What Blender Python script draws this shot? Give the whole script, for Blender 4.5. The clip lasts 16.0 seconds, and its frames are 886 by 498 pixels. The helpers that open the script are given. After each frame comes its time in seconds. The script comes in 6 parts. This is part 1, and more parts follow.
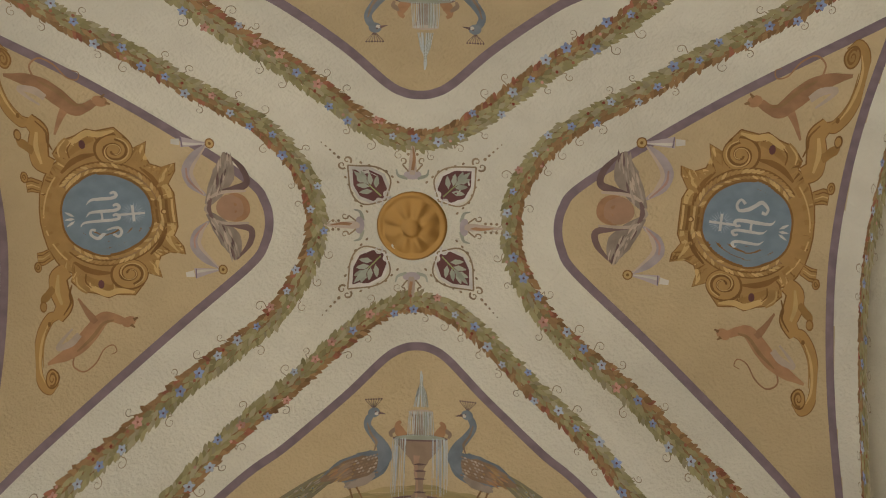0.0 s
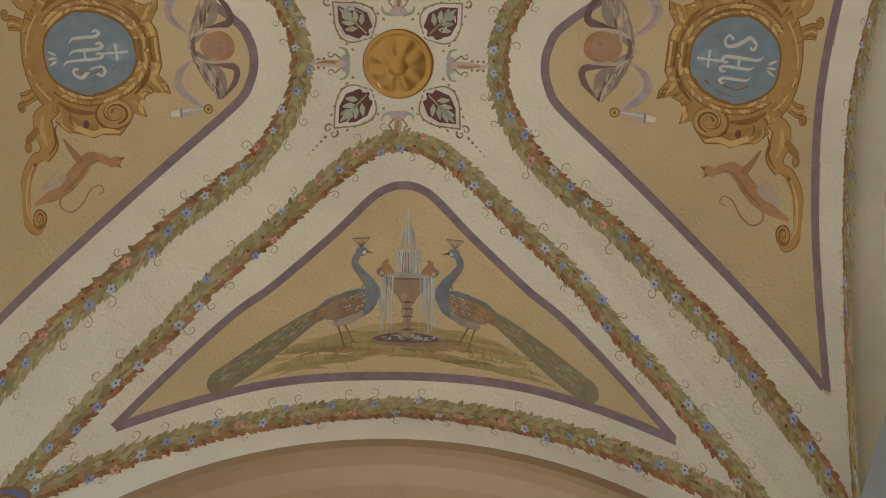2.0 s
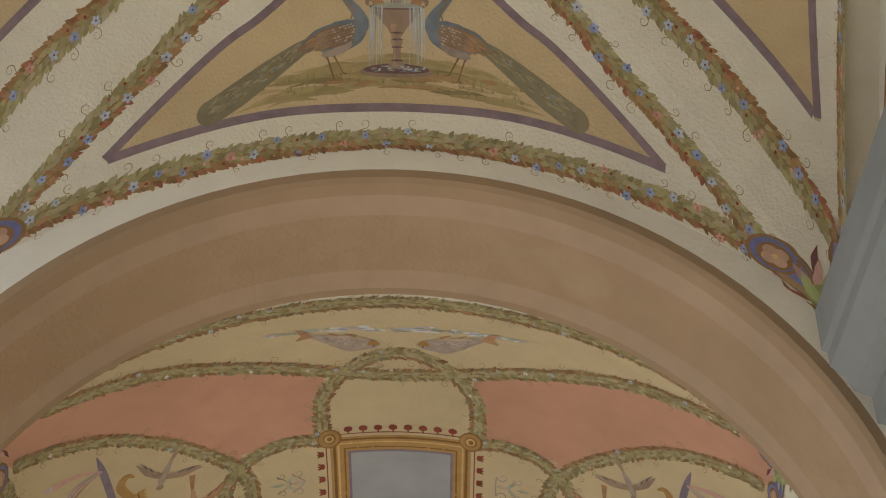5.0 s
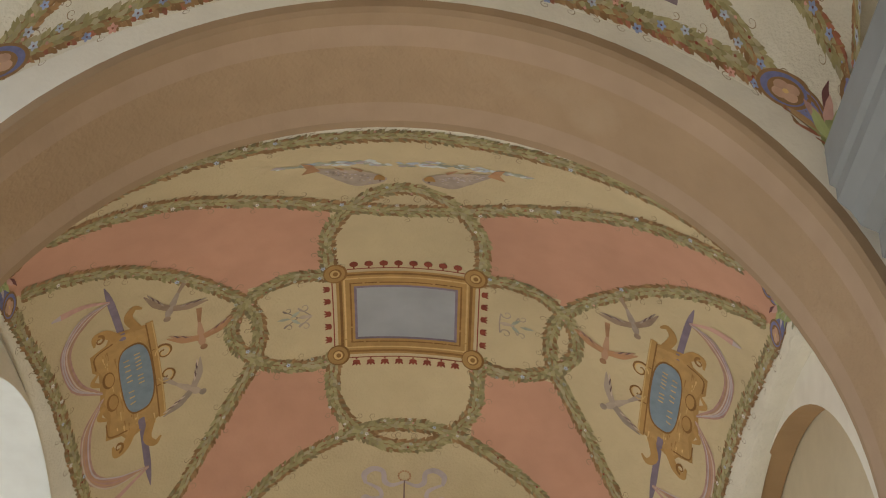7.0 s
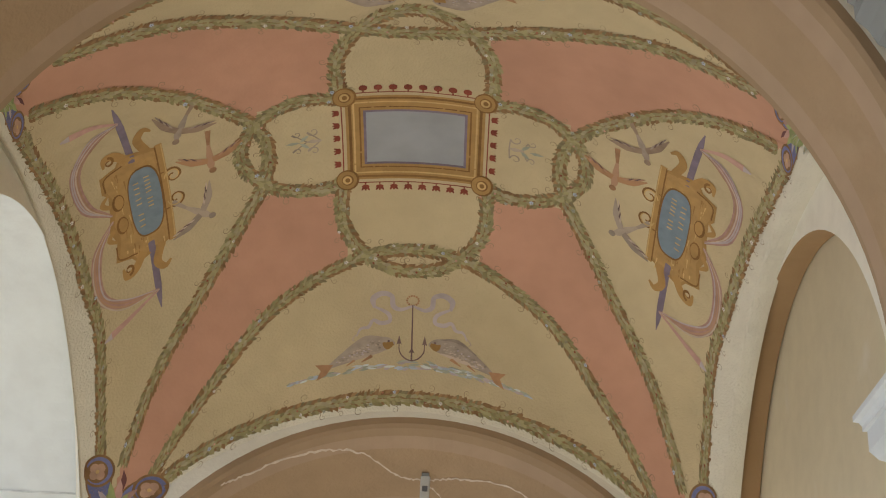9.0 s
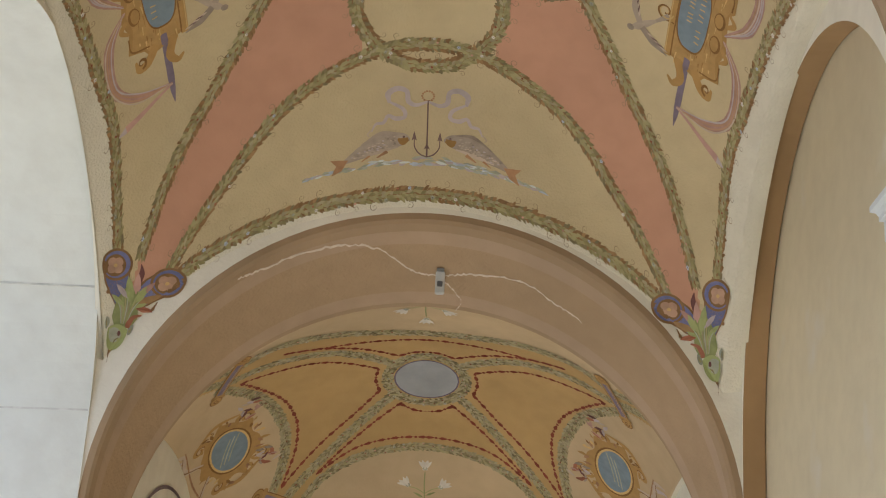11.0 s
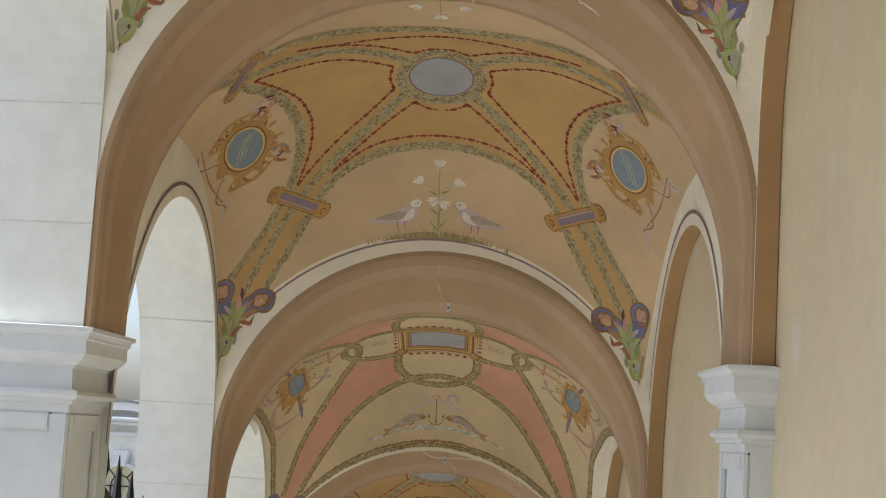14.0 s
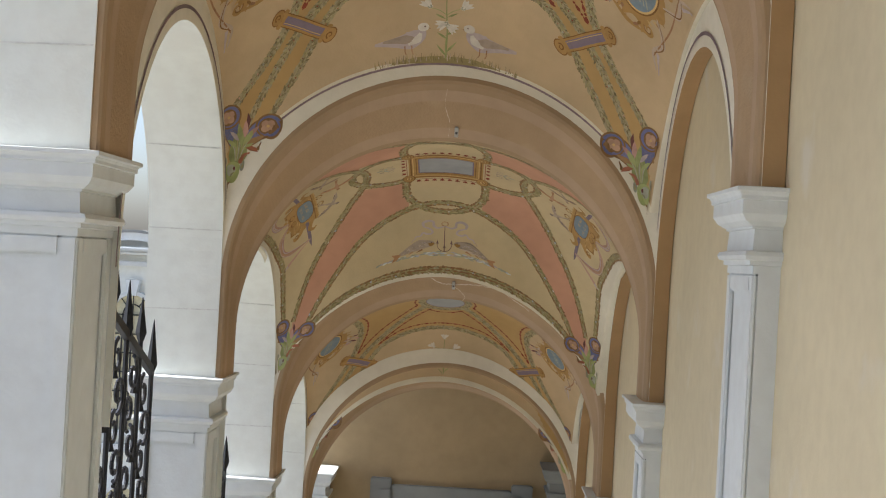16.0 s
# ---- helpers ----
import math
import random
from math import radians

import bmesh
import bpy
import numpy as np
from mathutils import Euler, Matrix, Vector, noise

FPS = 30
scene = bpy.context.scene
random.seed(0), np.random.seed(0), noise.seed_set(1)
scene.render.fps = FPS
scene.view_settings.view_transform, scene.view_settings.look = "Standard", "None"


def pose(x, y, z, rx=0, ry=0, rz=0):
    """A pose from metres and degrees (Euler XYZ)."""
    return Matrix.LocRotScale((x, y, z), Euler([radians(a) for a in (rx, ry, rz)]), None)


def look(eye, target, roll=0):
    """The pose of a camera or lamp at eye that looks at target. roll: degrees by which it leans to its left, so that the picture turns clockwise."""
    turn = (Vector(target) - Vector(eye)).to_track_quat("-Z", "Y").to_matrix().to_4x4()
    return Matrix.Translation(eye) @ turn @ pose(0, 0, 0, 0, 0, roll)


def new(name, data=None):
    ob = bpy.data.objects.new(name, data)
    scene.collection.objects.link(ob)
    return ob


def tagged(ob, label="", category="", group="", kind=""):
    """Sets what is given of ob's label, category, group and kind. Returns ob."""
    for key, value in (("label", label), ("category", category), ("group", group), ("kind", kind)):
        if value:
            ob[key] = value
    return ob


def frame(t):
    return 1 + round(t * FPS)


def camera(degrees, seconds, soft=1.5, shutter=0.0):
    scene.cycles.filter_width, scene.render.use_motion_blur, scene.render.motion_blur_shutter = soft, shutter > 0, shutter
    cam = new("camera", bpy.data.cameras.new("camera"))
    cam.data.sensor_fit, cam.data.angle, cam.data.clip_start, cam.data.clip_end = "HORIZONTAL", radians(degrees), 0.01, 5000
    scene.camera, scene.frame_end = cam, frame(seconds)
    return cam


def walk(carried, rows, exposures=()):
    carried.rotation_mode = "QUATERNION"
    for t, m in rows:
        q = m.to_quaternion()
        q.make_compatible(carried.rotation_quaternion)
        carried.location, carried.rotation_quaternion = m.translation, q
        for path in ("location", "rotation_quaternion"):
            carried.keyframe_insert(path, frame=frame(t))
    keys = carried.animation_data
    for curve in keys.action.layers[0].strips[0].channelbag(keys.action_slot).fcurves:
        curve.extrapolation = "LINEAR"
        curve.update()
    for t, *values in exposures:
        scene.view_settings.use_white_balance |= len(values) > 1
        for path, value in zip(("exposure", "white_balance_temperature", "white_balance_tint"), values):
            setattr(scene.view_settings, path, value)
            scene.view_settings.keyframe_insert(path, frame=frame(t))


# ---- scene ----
cam = camera(34.04, 16.0, soft=1.1)
ROWS = [  # seconds, place, yaw, pitch, roll
    (0.0, 0.233, -0.315, 1.862, 3.83, 53.88, 4.61),
    (0.5, 0.233, -0.305, 1.854, 3.87, 52.84, 4.08),
    (1.0, 0.233, -0.295, 1.846, 3.58, 51.19, 3.80),
    (1.5, 0.233, -0.285, 1.838, 2.96, 49.72, 3.28),
    (2.0, 0.233, -0.275, 1.830, 2.36, 48.24, 3.19),
    (2.5, 0.233, -0.266, 1.821, 2.04, 46.96, 2.92),
    (3.0, 0.233, -0.256, 1.813, 1.76, 45.43, 2.40),
    (3.5, 0.233, -0.245, 1.804, 1.56, 43.79, 2.28),
    (4.0, 0.233, -0.236, 1.796, 1.35, 41.89, 1.92),
    (6.5, 0.234, -0.187, 1.756, 1.19, 34.37, 2.53),
    (7.0, 0.234, -0.177, 1.748, 1.23, 32.73, 2.70),
    (7.5, 0.234, -0.167, 1.740, 1.14, 31.22, 2.83),
    (8.0, 0.234, -0.158, 1.732, 1.09, 29.59, 2.84),
    (10.5, 0.234, -0.108, 1.690, 1.43, 20.77, 3.52),
    (11.0, 0.234, -0.098, 1.682, 1.43, 18.63, 3.36),
    (11.5, 0.234, -0.089, 1.673, 1.39, 16.53, 3.28),
    (12.0, 0.234, -0.079, 1.665, 1.47, 14.54, 3.22),
    (12.5, 0.235, -0.069, 1.657, 1.47, 12.78, 3.28),
    (13.0, 0.235, -0.059, 1.649, 1.42, 10.77, 3.42),
    (13.5, 0.235, -0.049, 1.641, 1.41, 8.96, 3.31),
    (14.0, 0.235, -0.039, 1.633, 1.33, 7.13, 3.38),
    (14.5, 0.235, -0.029, 1.624, 1.33, 5.77, 3.42),
    (15.0, 0.235, -0.020, 1.616, 1.24, 4.22, 3.22),
    (15.5, 0.235, -0.010, 1.608, 1.21, 2.54, 2.96),
    (16.0, 0.235, 0.000, 1.600, 1.26, 0.45, 3.20),
]
EXPOSURES = [(0.0, 0.70, 6250, 9), (4.2, 0.72, 6250, 9), (7.0, 0.74, 6300, 9), (11.0, 0.84, 6150, 8), (16.0, 0.80, 6150, 8)]
walk(cam, [(t, pose(x, y, z, 90 + pitch, 0, yaw) @ pose(0, 0, 0, 0, 0, roll)) for t, x, y, z, yaw, pitch, roll in ROWS], EXPOSURES)

SKY, SUN = 0.15, 5.0

# ---- sky, sun ----
world = bpy.data.worlds.new("sky")
world.use_nodes = True
scene.world = world
wn = world.node_tree
sky = wn.nodes.new("ShaderNodeTexSky")
sky.sky_type = "NISHITA"
sky.sun_disc = False
sky.sun_elevation = radians(57)
sky.sun_rotation = radians(-85)
sky.air_density = 0.7
sky.dust_density = 3.0
sky.ozone_density = 0.3
wn.links.new(sky.outputs[0], wn.nodes["Background"].inputs[0])
wn.nodes["Background"].inputs[1].default_value = SKY
sun_data = bpy.data.lights.new("sun", "SUN")
sun_data.energy, sun_data.angle, sun_data.color = SUN, radians(0.6), (1.0, 0.97, 0.93)
sun = new("sun", sun_data)
# the sun stands high over the court and reaches the stair under the arches
sun.matrix_world = look((-21, 2, 32.5), (0, 0, 0))

# ---- materials ----
def material(name, rough=0.85, spec=0.3):
    m = bpy.data.materials.new(name)
    m.use_nodes = True
    b = m.node_tree.nodes["Principled BSDF"]
    b.inputs["Roughness"].default_value = rough
    b.inputs["Specular IOR Level"].default_value = spec
    return m, m.node_tree.nodes, m.node_tree.links, b


def tint(c, f):
    return (min(c[0] * f, 1), min(c[1] * f, 1), min(c[2] * f, 1), 1)


def plaster(name, colour, low=0.86, high=1.08, bump=0.25, depth=0.004, stain=None, grain=60.0, rough=0.9, blotch=1.3):
    """Painted lime plaster: cloudy tone, fine trowel grain, small damp stains."""
    m, n, l, b = material(name, rough)
    co = n.new("ShaderNodeNewGeometry").outputs["Position"]
    big = n.new("ShaderNodeTexNoise")
    big.inputs["Scale"].default_value, big.inputs["Detail"].default_value = blotch, 5
    fine = n.new("ShaderNodeTexNoise")
    fine.inputs["Scale"].default_value, fine.inputs["Detail"].default_value = grain, 4
    mid = n.new("ShaderNodeTexNoise")
    mid.inputs["Scale"].default_value, mid.inputs["Detail"].default_value = 11, 6
    for t in (big, fine, mid):
        l.new(co, t.inputs["Vector"])
    ramp = n.new("ShaderNodeValToRGB")
    ramp.color_ramp.elements[0].position, ramp.color_ramp.elements[1].position = 0.3, 0.7
    ramp.color_ramp.elements[0].color, ramp.color_ramp.elements[1].color = tint(colour, low), tint(colour, high)
    l.new(big.outputs[0], ramp.inputs[0])
    speck = n.new("ShaderNodeValToRGB")
    speck.color_ramp.elements[0].position, speck.color_ramp.elements[1].position = 0.3, 0.62
    speck.color_ramp.elements[0].color, speck.color_ramp.elements[1].color = (0.91, 0.90, 0.89, 1), (1, 1, 1, 1)
    l.new(mid.outputs[0], speck.inputs[0])
    mix = n.new("ShaderNodeMixRGB")
    mix.blend_type, mix.inputs[0].default_value = "MULTIPLY", 0.6
    l.new(ramp.outputs[0], mix.inputs[1]), l.new(speck.outputs[0], mix.inputs[2])
    last = mix.outputs[0]
    if stain:
        edge = n.new("ShaderNodeValToRGB")
        edge.color_ramp.elements[0].position, edge.color_ramp.elements[1].position = 0.60, 0.72
        wide = n.new("ShaderNodeTexNoise")
        wide.inputs["Scale"].default_value, wide.inputs["Detail"].default_value = 2.7, 8
        l.new(co, wide.inputs["Vector"]), l.new(wide.outputs[0], edge.inputs[0])
        mix2 = n.new("ShaderNodeMixRGB")
        mix2.inputs[2].default_value = (*stain, 1)
        l.new(edge.outputs[0], mix2.inputs[0]), l.new(last, mix2.inputs[1])
        last = mix2.outputs[0]
    l.new(last, b.inputs["Base Color"])
    bp = n.new("ShaderNodeBump")
    bp.inputs["Strength"].default_value, bp.inputs["Distance"].default_value = bump, depth
    l.new(fine.outputs[0], bp.inputs["Height"]), l.new(bp.outputs[0], b.inputs["Normal"])
    return m


def paint(name, colour, spread=0.25, rough=0.85, scale=25.0, per_piece=True):
    """Distemper brushwork: each stroke a little lighter or darker, worn by a fine noise."""
    m, n, l, b = material(name, rough)
    geo = n.new("ShaderNodeNewGeometry")
    noise_ = n.new("ShaderNodeTexNoise")
    noise_.inputs["Scale"].default_value, noise_.inputs["Detail"].default_value = scale, 5
    l.new(geo.outputs["Position"], noise_.inputs["Vector"])
    add = n.new("ShaderNodeMath")
    add.operation = "MULTIPLY_ADD"
    l.new(geo.outputs["Random Per Island"], add.inputs[0])
    add.inputs[1].default_value = 0.55 if per_piece else 0.0
    l.new(noise_.outputs[0], add.inputs[2])
    ramp = n.new("ShaderNodeValToRGB")
    ramp.color_ramp.elements[0].position, ramp.color_ramp.elements[1].position = 0.3, 1.15 if per_piece else 0.7
    ramp.color_ramp.elements[0].color, ramp.color_ramp.elements[1].color = tint(colour, 1 - spread), tint(colour, 1 + spread)
    l.new(add.outputs[0], ramp.inputs[0]), l.new(ramp.outputs[0], b.inputs["Base Color"])
    return m


CREAM = plaster("cream_plaster", (0.80, 0.75, 0.61), bump=0.7, depth=0.0065, grain=95)
CREAM_WALL = plaster("cream_lime_wash", (0.84, 0.80, 0.69), low=0.93, bump=0.4)
YELLOW = plaster("ochre_plaster", (0.63, 0.49, 0.285), bump=0.7, depth=0.006, grain=95)
YELLOW_PALE = plaster("pale_ochre_plaster", (0.62, 0.505, 0.305), bump=0.6, depth=0.005, grain=95)
YELLOW_MID = plaster("middle_ochre_plaster", (0.61, 0.46, 0.28), bump=0.4)
YELLOW_DEEP = plaster("deep_ochre_plaster", (0.54, 0.355, 0.15))
PINK = plaster("pink_plaster", (0.60, 0.33, 0.22))
TAN = plaster("tan_arch_plaster", (0.43, 0.30, 0.18), bump=0.5, depth=0.008, stain=(0.445, 0.325, 0.205))
ROSE = plaster("rose_edge_plaster", (0.46, 0.33, 0.22))
BROWN = plaster("brown_reveal_plaster", (0.42, 0.27, 0.135))
WALL = plaster("cream_wall_plaster", (0.66, 0.575, 0.395), low=0.9, high=1.06, blotch=0.8, stain=(0.66, 0.60, 0.48))
LIME = plaster("whitewash", (0.82, 0.84, 0.79), low=0.94, high=1.03, stain=(0.77, 0.78, 0.73))
STONE = plaster("white_painted_stone", (0.70, 0.73, 0.735), low=0.93, high=1.03, stain=(0.63, 0.65, 0.65), bump=0.35)
GREY_STONE = plaster("grey_and_shaded_stone", (0.27, 0.28, 0.275))
WALL_END = plaster("ochre_end_wall", (0.44, 0.33, 0.19))
FLOOR = plaster("floor_stone", (0.40, 0.38, 0.34), rough=0.6)
GROUND = plaster("court_gravel", (0.26, 0.25, 0.23), grain=150, bump=0.8)

GREEN = paint("leaf_green", (0.27, 0.235, 0.11), 0.25)
OLIVE = paint("leaf_olive", (0.35, 0.305, 0.155), 0.22)
UMBER = paint("leaf_umber", (0.25, 0.145, 0.065), 0.25)
SIENNA = paint("leaf_sienna", (0.34, 0.205, 0.095), 0.22)
RUST = paint("leaf_rust", (0.30, 0.12, 0.07), 0.4)
BLUE = paint("flower_blue", (0.26, 0.32, 0.50), 0.3)
BLUE_L = paint("flower_light_blue", (0.42, 0.47, 0.55), 0.2)
PALE = paint("flower_pale", (0.62, 0.58, 0.52), 0.25)
BLUSH = paint("flower_pink", (0.52, 0.28, 0.22), 0.3)
PURPLE = paint("line_purple", (0.255, 0.19, 0.205), 0.15, per_piece=False)
TENDRIL = paint("tendril_brown", (0.30, 0.22, 0.13), 0.25)
DISC = paint("medallion_blue", (0.22, 0.28, 0.325), 0.1, per_piece=False)
GILT = paint("painted_gilt", (0.42, 0.25, 0.088), 0.16)
GILT_M = paint("painted_gilt_middle", (0.34, 0.195, 0.065), 0.2)
BIRD = paint("painted_plumage", (0.29, 0.195, 0.125), 0.2)
GILT_D = paint("painted_gilt_shade", (0.24, 0.125, 0.04), 0.2)
GILT_L = paint("painted_gilt_light", (0.60, 0.41, 0.17), 0.15)
SKIN = paint("painted_flesh", (0.44, 0.265, 0.165), 0.15)
FUR = paint("painted_fur", (0.38, 0.21, 0.11), 0.3)
FUR_L = paint("painted_fur_pale", (0.50, 0.40, 0.31), 0.2)
WING = paint("painted_wing_grey", (0.33, 0.265, 0.21), 0.3)
WING_D = paint("painted_wing_dark", (0.17, 0.11, 0.10), 0.3)
DRAPE = paint("painted_drape", (0.45, 0.38, 0.38), 0.2)
DRAPE_P = paint("painted_drape_pink", (0.48, 0.29, 0.24), 0.25)
SLATE = paint("peacock_blue", (0.19, 0.215, 0.24), 0.3)
TAILC = paint("peacock_tail", (0.23, 0.20, 0.125), 0.15)
GRASS = paint("painted_grass", (0.38, 0.30, 0.14), 0.2)
GRASS_D = paint("painted_grass_dark", (0.27, 0.215, 0.10), 0.25)
TURF = paint("painted_turf", (0.47, 0.355, 0.18), 0.14)
EARTH = paint("painted_earth", (0.38, 0.24, 0.115), 0.2)
WATER = paint("painted_water", (0.58, 0.61, 0.60), 0.15)
MARBLE = paint("painted_marble", (0.28, 0.20, 0.14), 0.3)
WINE = paint("painted_wine", (0.15, 0.065, 0.06), 0.2)
SAGE = paint("painted_sage", (0.36, 0.37, 0.29), 0.25)
ACANTHUS = paint("painted_acanthus", (0.30, 0.33, 0.14), 0.3)
COBALT = paint("bracket_blue", (0.17, 0.18, 0.33), 0.2, scale=60)
BRICKRED = paint("painted_red", (0.24, 0.06, 0.035), 0.2)
WHITE = paint("painted_white", (0.66, 0.62, 0.55), 0.15)
CRACK = paint("bare_filler", (0.62, 0.53, 0.43), 0.2)
DUSK = paint("painted_violet", (0.20, 0.16, 0.20), 0.25)
KHAKI = paint("leaf_khaki", (0.36, 0.31, 0.19), 0.25)
MOSS = paint("leaf_moss", (0.23, 0.19, 0.10), 0.25)
SCALE = paint("painted_fish", (0.38, 0.31, 0.25), 0.25)
ROSETTE = paint("painted_rosette", (0.44, 0.28, 0.19), 0.25)
JOINT = paint("joint_grey", (0.70, 0.70, 0.66), 0.15, per_piece=False)


# ---- the shape of the vaults ----
# The bays: centre and half length along the walk, crown height, share of groin.
BAYS = [(0.79, 1.23, 6.42, 1.0), (3.755, 1.295, 6.45, 0.22), (6.98, 1.38, 6.45, 0.15), (10.34, 1.28, 6.28, 0.22), (13.46, 1.16, 6.27, 0.15)]
END_DIP = [0.0, 0.0, 0.0, 0.10, 0.14]     # how much lower the far end of a bay hangs
HALF = 1.33      # half the clear width
RING = 1.42      # radius at which the vault meets the arch


def drop_u(u):
    x = np.minimum(np.abs(u) * HALF, RING - 0.01)
    return RING - np.sqrt(RING * RING - x * x)


def height(b, x, y):
    """Height of the vault of bay b over a place in plan."""
    yc, h, z0, groin = BAYS[b]
    u, v = np.abs(x) / HALF, np.abs(y - yc) / h
    k = 1.0 - 0.45 * groin
    low = np.minimum(u, v)
    return z0 - 0.35 * k * v ** 2 - END_DIP[b] * np.maximum((y - yc) / h, 0) ** 2 - drop_u(u) * k - groin * 0.52 * low ** 1.6


# The arcade goes down a stair: each transverse arch stands upright, lower than the one before.
A_NEAR = [0.22, 2.88, 5.79, 8.99, 11.78, 14.34]    # faces of the transverse arches towards the start
A_FAR = [0.76, 3.37, 6.37, 9.45, 12.25, 14.82]     # and away from it
A_Z = [3.52, 3.19, 2.47, 1.39, 0.29, -0.77]        # height of their centres at the near face
A_DIP = [0.06, 0.05, 0.22, 0.34, 0.34, 0.26]       # and how far their crowns sink towards the far face
A_CAP = [3.40, 3.06, 1.96, 0.79, -0.25, -1.30]     # tops of their capitals
AXIS = 0.02                                        # the arches' axis
FALL = radians(20.8)
# The vaults are set out level, bay by bay, from a point below, and then laid on the fall of the stair.
PIVOT = [(0.256, -0.339, 1.717), (0.257, -0.182, 1.663), (0.258, -0.073, 1.625), (0.258, -0.012, 1.604), (0.258, -0.005, 1.602)]
STAND = [(0.233, -0.275, 1.830), (0.234, -0.148, 1.724), (0.235, -0.059, 1.649), (0.235, -0.010, 1.608), (0.235, -0.004, 1.603)]


def lay(b, pts):
    """Places of bay b set out level, laid on the fall, so that each cross-section stands upright."""
    p = np.asarray(pts, dtype=float)
    yc, h = BAYS[b][:2]
    c, s = math.cos(FALL), math.sin(FALL)
    px, py, pz = PIVOT[b]
    ex, ey, ez = STAND[b]

    def depth(y):
        return (y - py) * c + (height(b, np.full_like(y, HALF), y) - pz) * s
    v = np.clip((p[:, 1] - yc) / h, -1, 1)
    g0, g1 = (np.array([A_FAR[b] + (0.04 if b > 1 else 0.0), A_NEAR[b + 1]]) - ey) / depth(np.array([yc - h, yc + h]))
    g = g0 + (g1 - g0) * (v + 1) / 2 + 0.03 * (1 - v * v)
    q = np.stack([p[:, 0] - px, (p[:, 1] - py) * c + (p[:, 2] - pz) * s, -(p[:, 1] - py) * s + (p[:, 2] - pz) * c], 1)
    return q * (depth(p[:, 1]) * g / q[:, 1])[:, None] + np.array([ex, ey, ez])


def floor_z(y):
    """Height of the stair: treads of 0.44 m, risers of 0.16 m."""
    return -0.16 * max(math.floor((y - 0.6) / 0.44) + 1, 0)


def roof_z(y):
    return float(np.interp(y, [-4.5, 1.2, 3.1, 6.1, 9.3, 12.1, 14.8, 19], [6.6, 6.4, 5.4, 4.55, 3.45, 2.4, 1.45, 1.45]))


TABLE_X = np.linspace(0, HALF + 0.05, 300)


def unroll_table(b):
    yc = BAYS[b][0]
    z = height(b, TABLE_X, yc)
    return np.concatenate([[0], np.cumsum(np.hypot(np.diff(TABLE_X), np.diff(z)))])


# ---- building helpers ----
def tri_mesh(name, verts, faces, mats, index=None, smooth=False):
    me = bpy.data.meshes.new(name)
    me.from_pydata([tuple(map(float, v)) for v in verts], [], [tuple(map(int, f)) for f in faces])
    for m in mats:
        me.materials.append(m)
    if index is not None:
        me.polygons.foreach_set("material_index", np.asarray(index, dtype=np.int32))
    if smooth:
        me.polygons.foreach_set("use_smooth", [True] * len(me.polygons))
    me.update()
    return me


def part(name, me, parent=None, label="", kind=""):
    ob = new(name, me)
    if parent:
        ob.parent = parent
    return tagged(ob, label, kind=kind)


def weld(me):
    bm = bmesh.new()
    bm.from_mesh(me)
    bmesh.ops.remove_doubles(bm, verts=bm.verts, dist=0.0002)
    bm.to_mesh(me)
    bm.free()
    return me


def bm_part(name, bm, mat, parent=None, label="", smooth=False):
    me = bpy.data.meshes.new(name)
    bm.to_mesh(me)
    bm.free()
    for m in (mat if isinstance(mat, (list, tuple)) else [mat]):
        me.materials.append(m)
    if smooth:
        me.polygons.foreach_set("use_smooth", [True] * len(me.polygons))
    return part(name, me, parent, label)


def box(bm, x0, x1, y0, y1, z0, z1, bevel=0.0):
    r = bmesh.ops.create_cube(bm, size=1)
    for v in r["verts"]:
        v.co = Vector(((x0 + x1) / 2 + v.co.x * (x1 - x0), (y0 + y1) / 2 + v.co.y * (y1 - y0), (z0 + z1) / 2 + v.co.z * (z1 - z0)))
    if bevel:
        bmesh.ops.bevel(bm, geom=list({e for v in r["verts"] for e in v.link_edges}), offset=bevel, segments=2, affect="EDGES")
    return bm


def extrude_outline(pts, axis, a, b, mats=None, index=None, name="piece"):
    """A prism over a closed outline given in the two other axes, between a and b on the axis."""
    n = len(pts)
    verts = []
    for s in (a, b):
        for p, q in pts:
            verts.append((s, p, q) if axis == "x" else (p, s, q) if axis == "y" else (p, q, s))
    faces = [(i, (i + 1) % n, n + (i + 1) % n, n + i) for i in range(n)]
    faces += [tuple(range(n - 1, -1, -1)), tuple(range(n, 2 * n))]
    return verts, faces


# ---- vaults over the bays ----
OPEN_CROWN = [4.95, 4.04, 2.79, 1.63, 0.56]       # tops of the side arches
TABLES = [unroll_table(b) for b in range(5)]


DRAWN = [1.0, 1.0, 1.0, 1.28 / 1.295, 1.16 / 1.38]     # the shorter bays carry the same drawing, made shorter


def plan_x(b, s):
    s = np.asarray(s, dtype=float)
    return np.sign(s) * np.interp(np.abs(s), TABLES[b], TABLE_X)


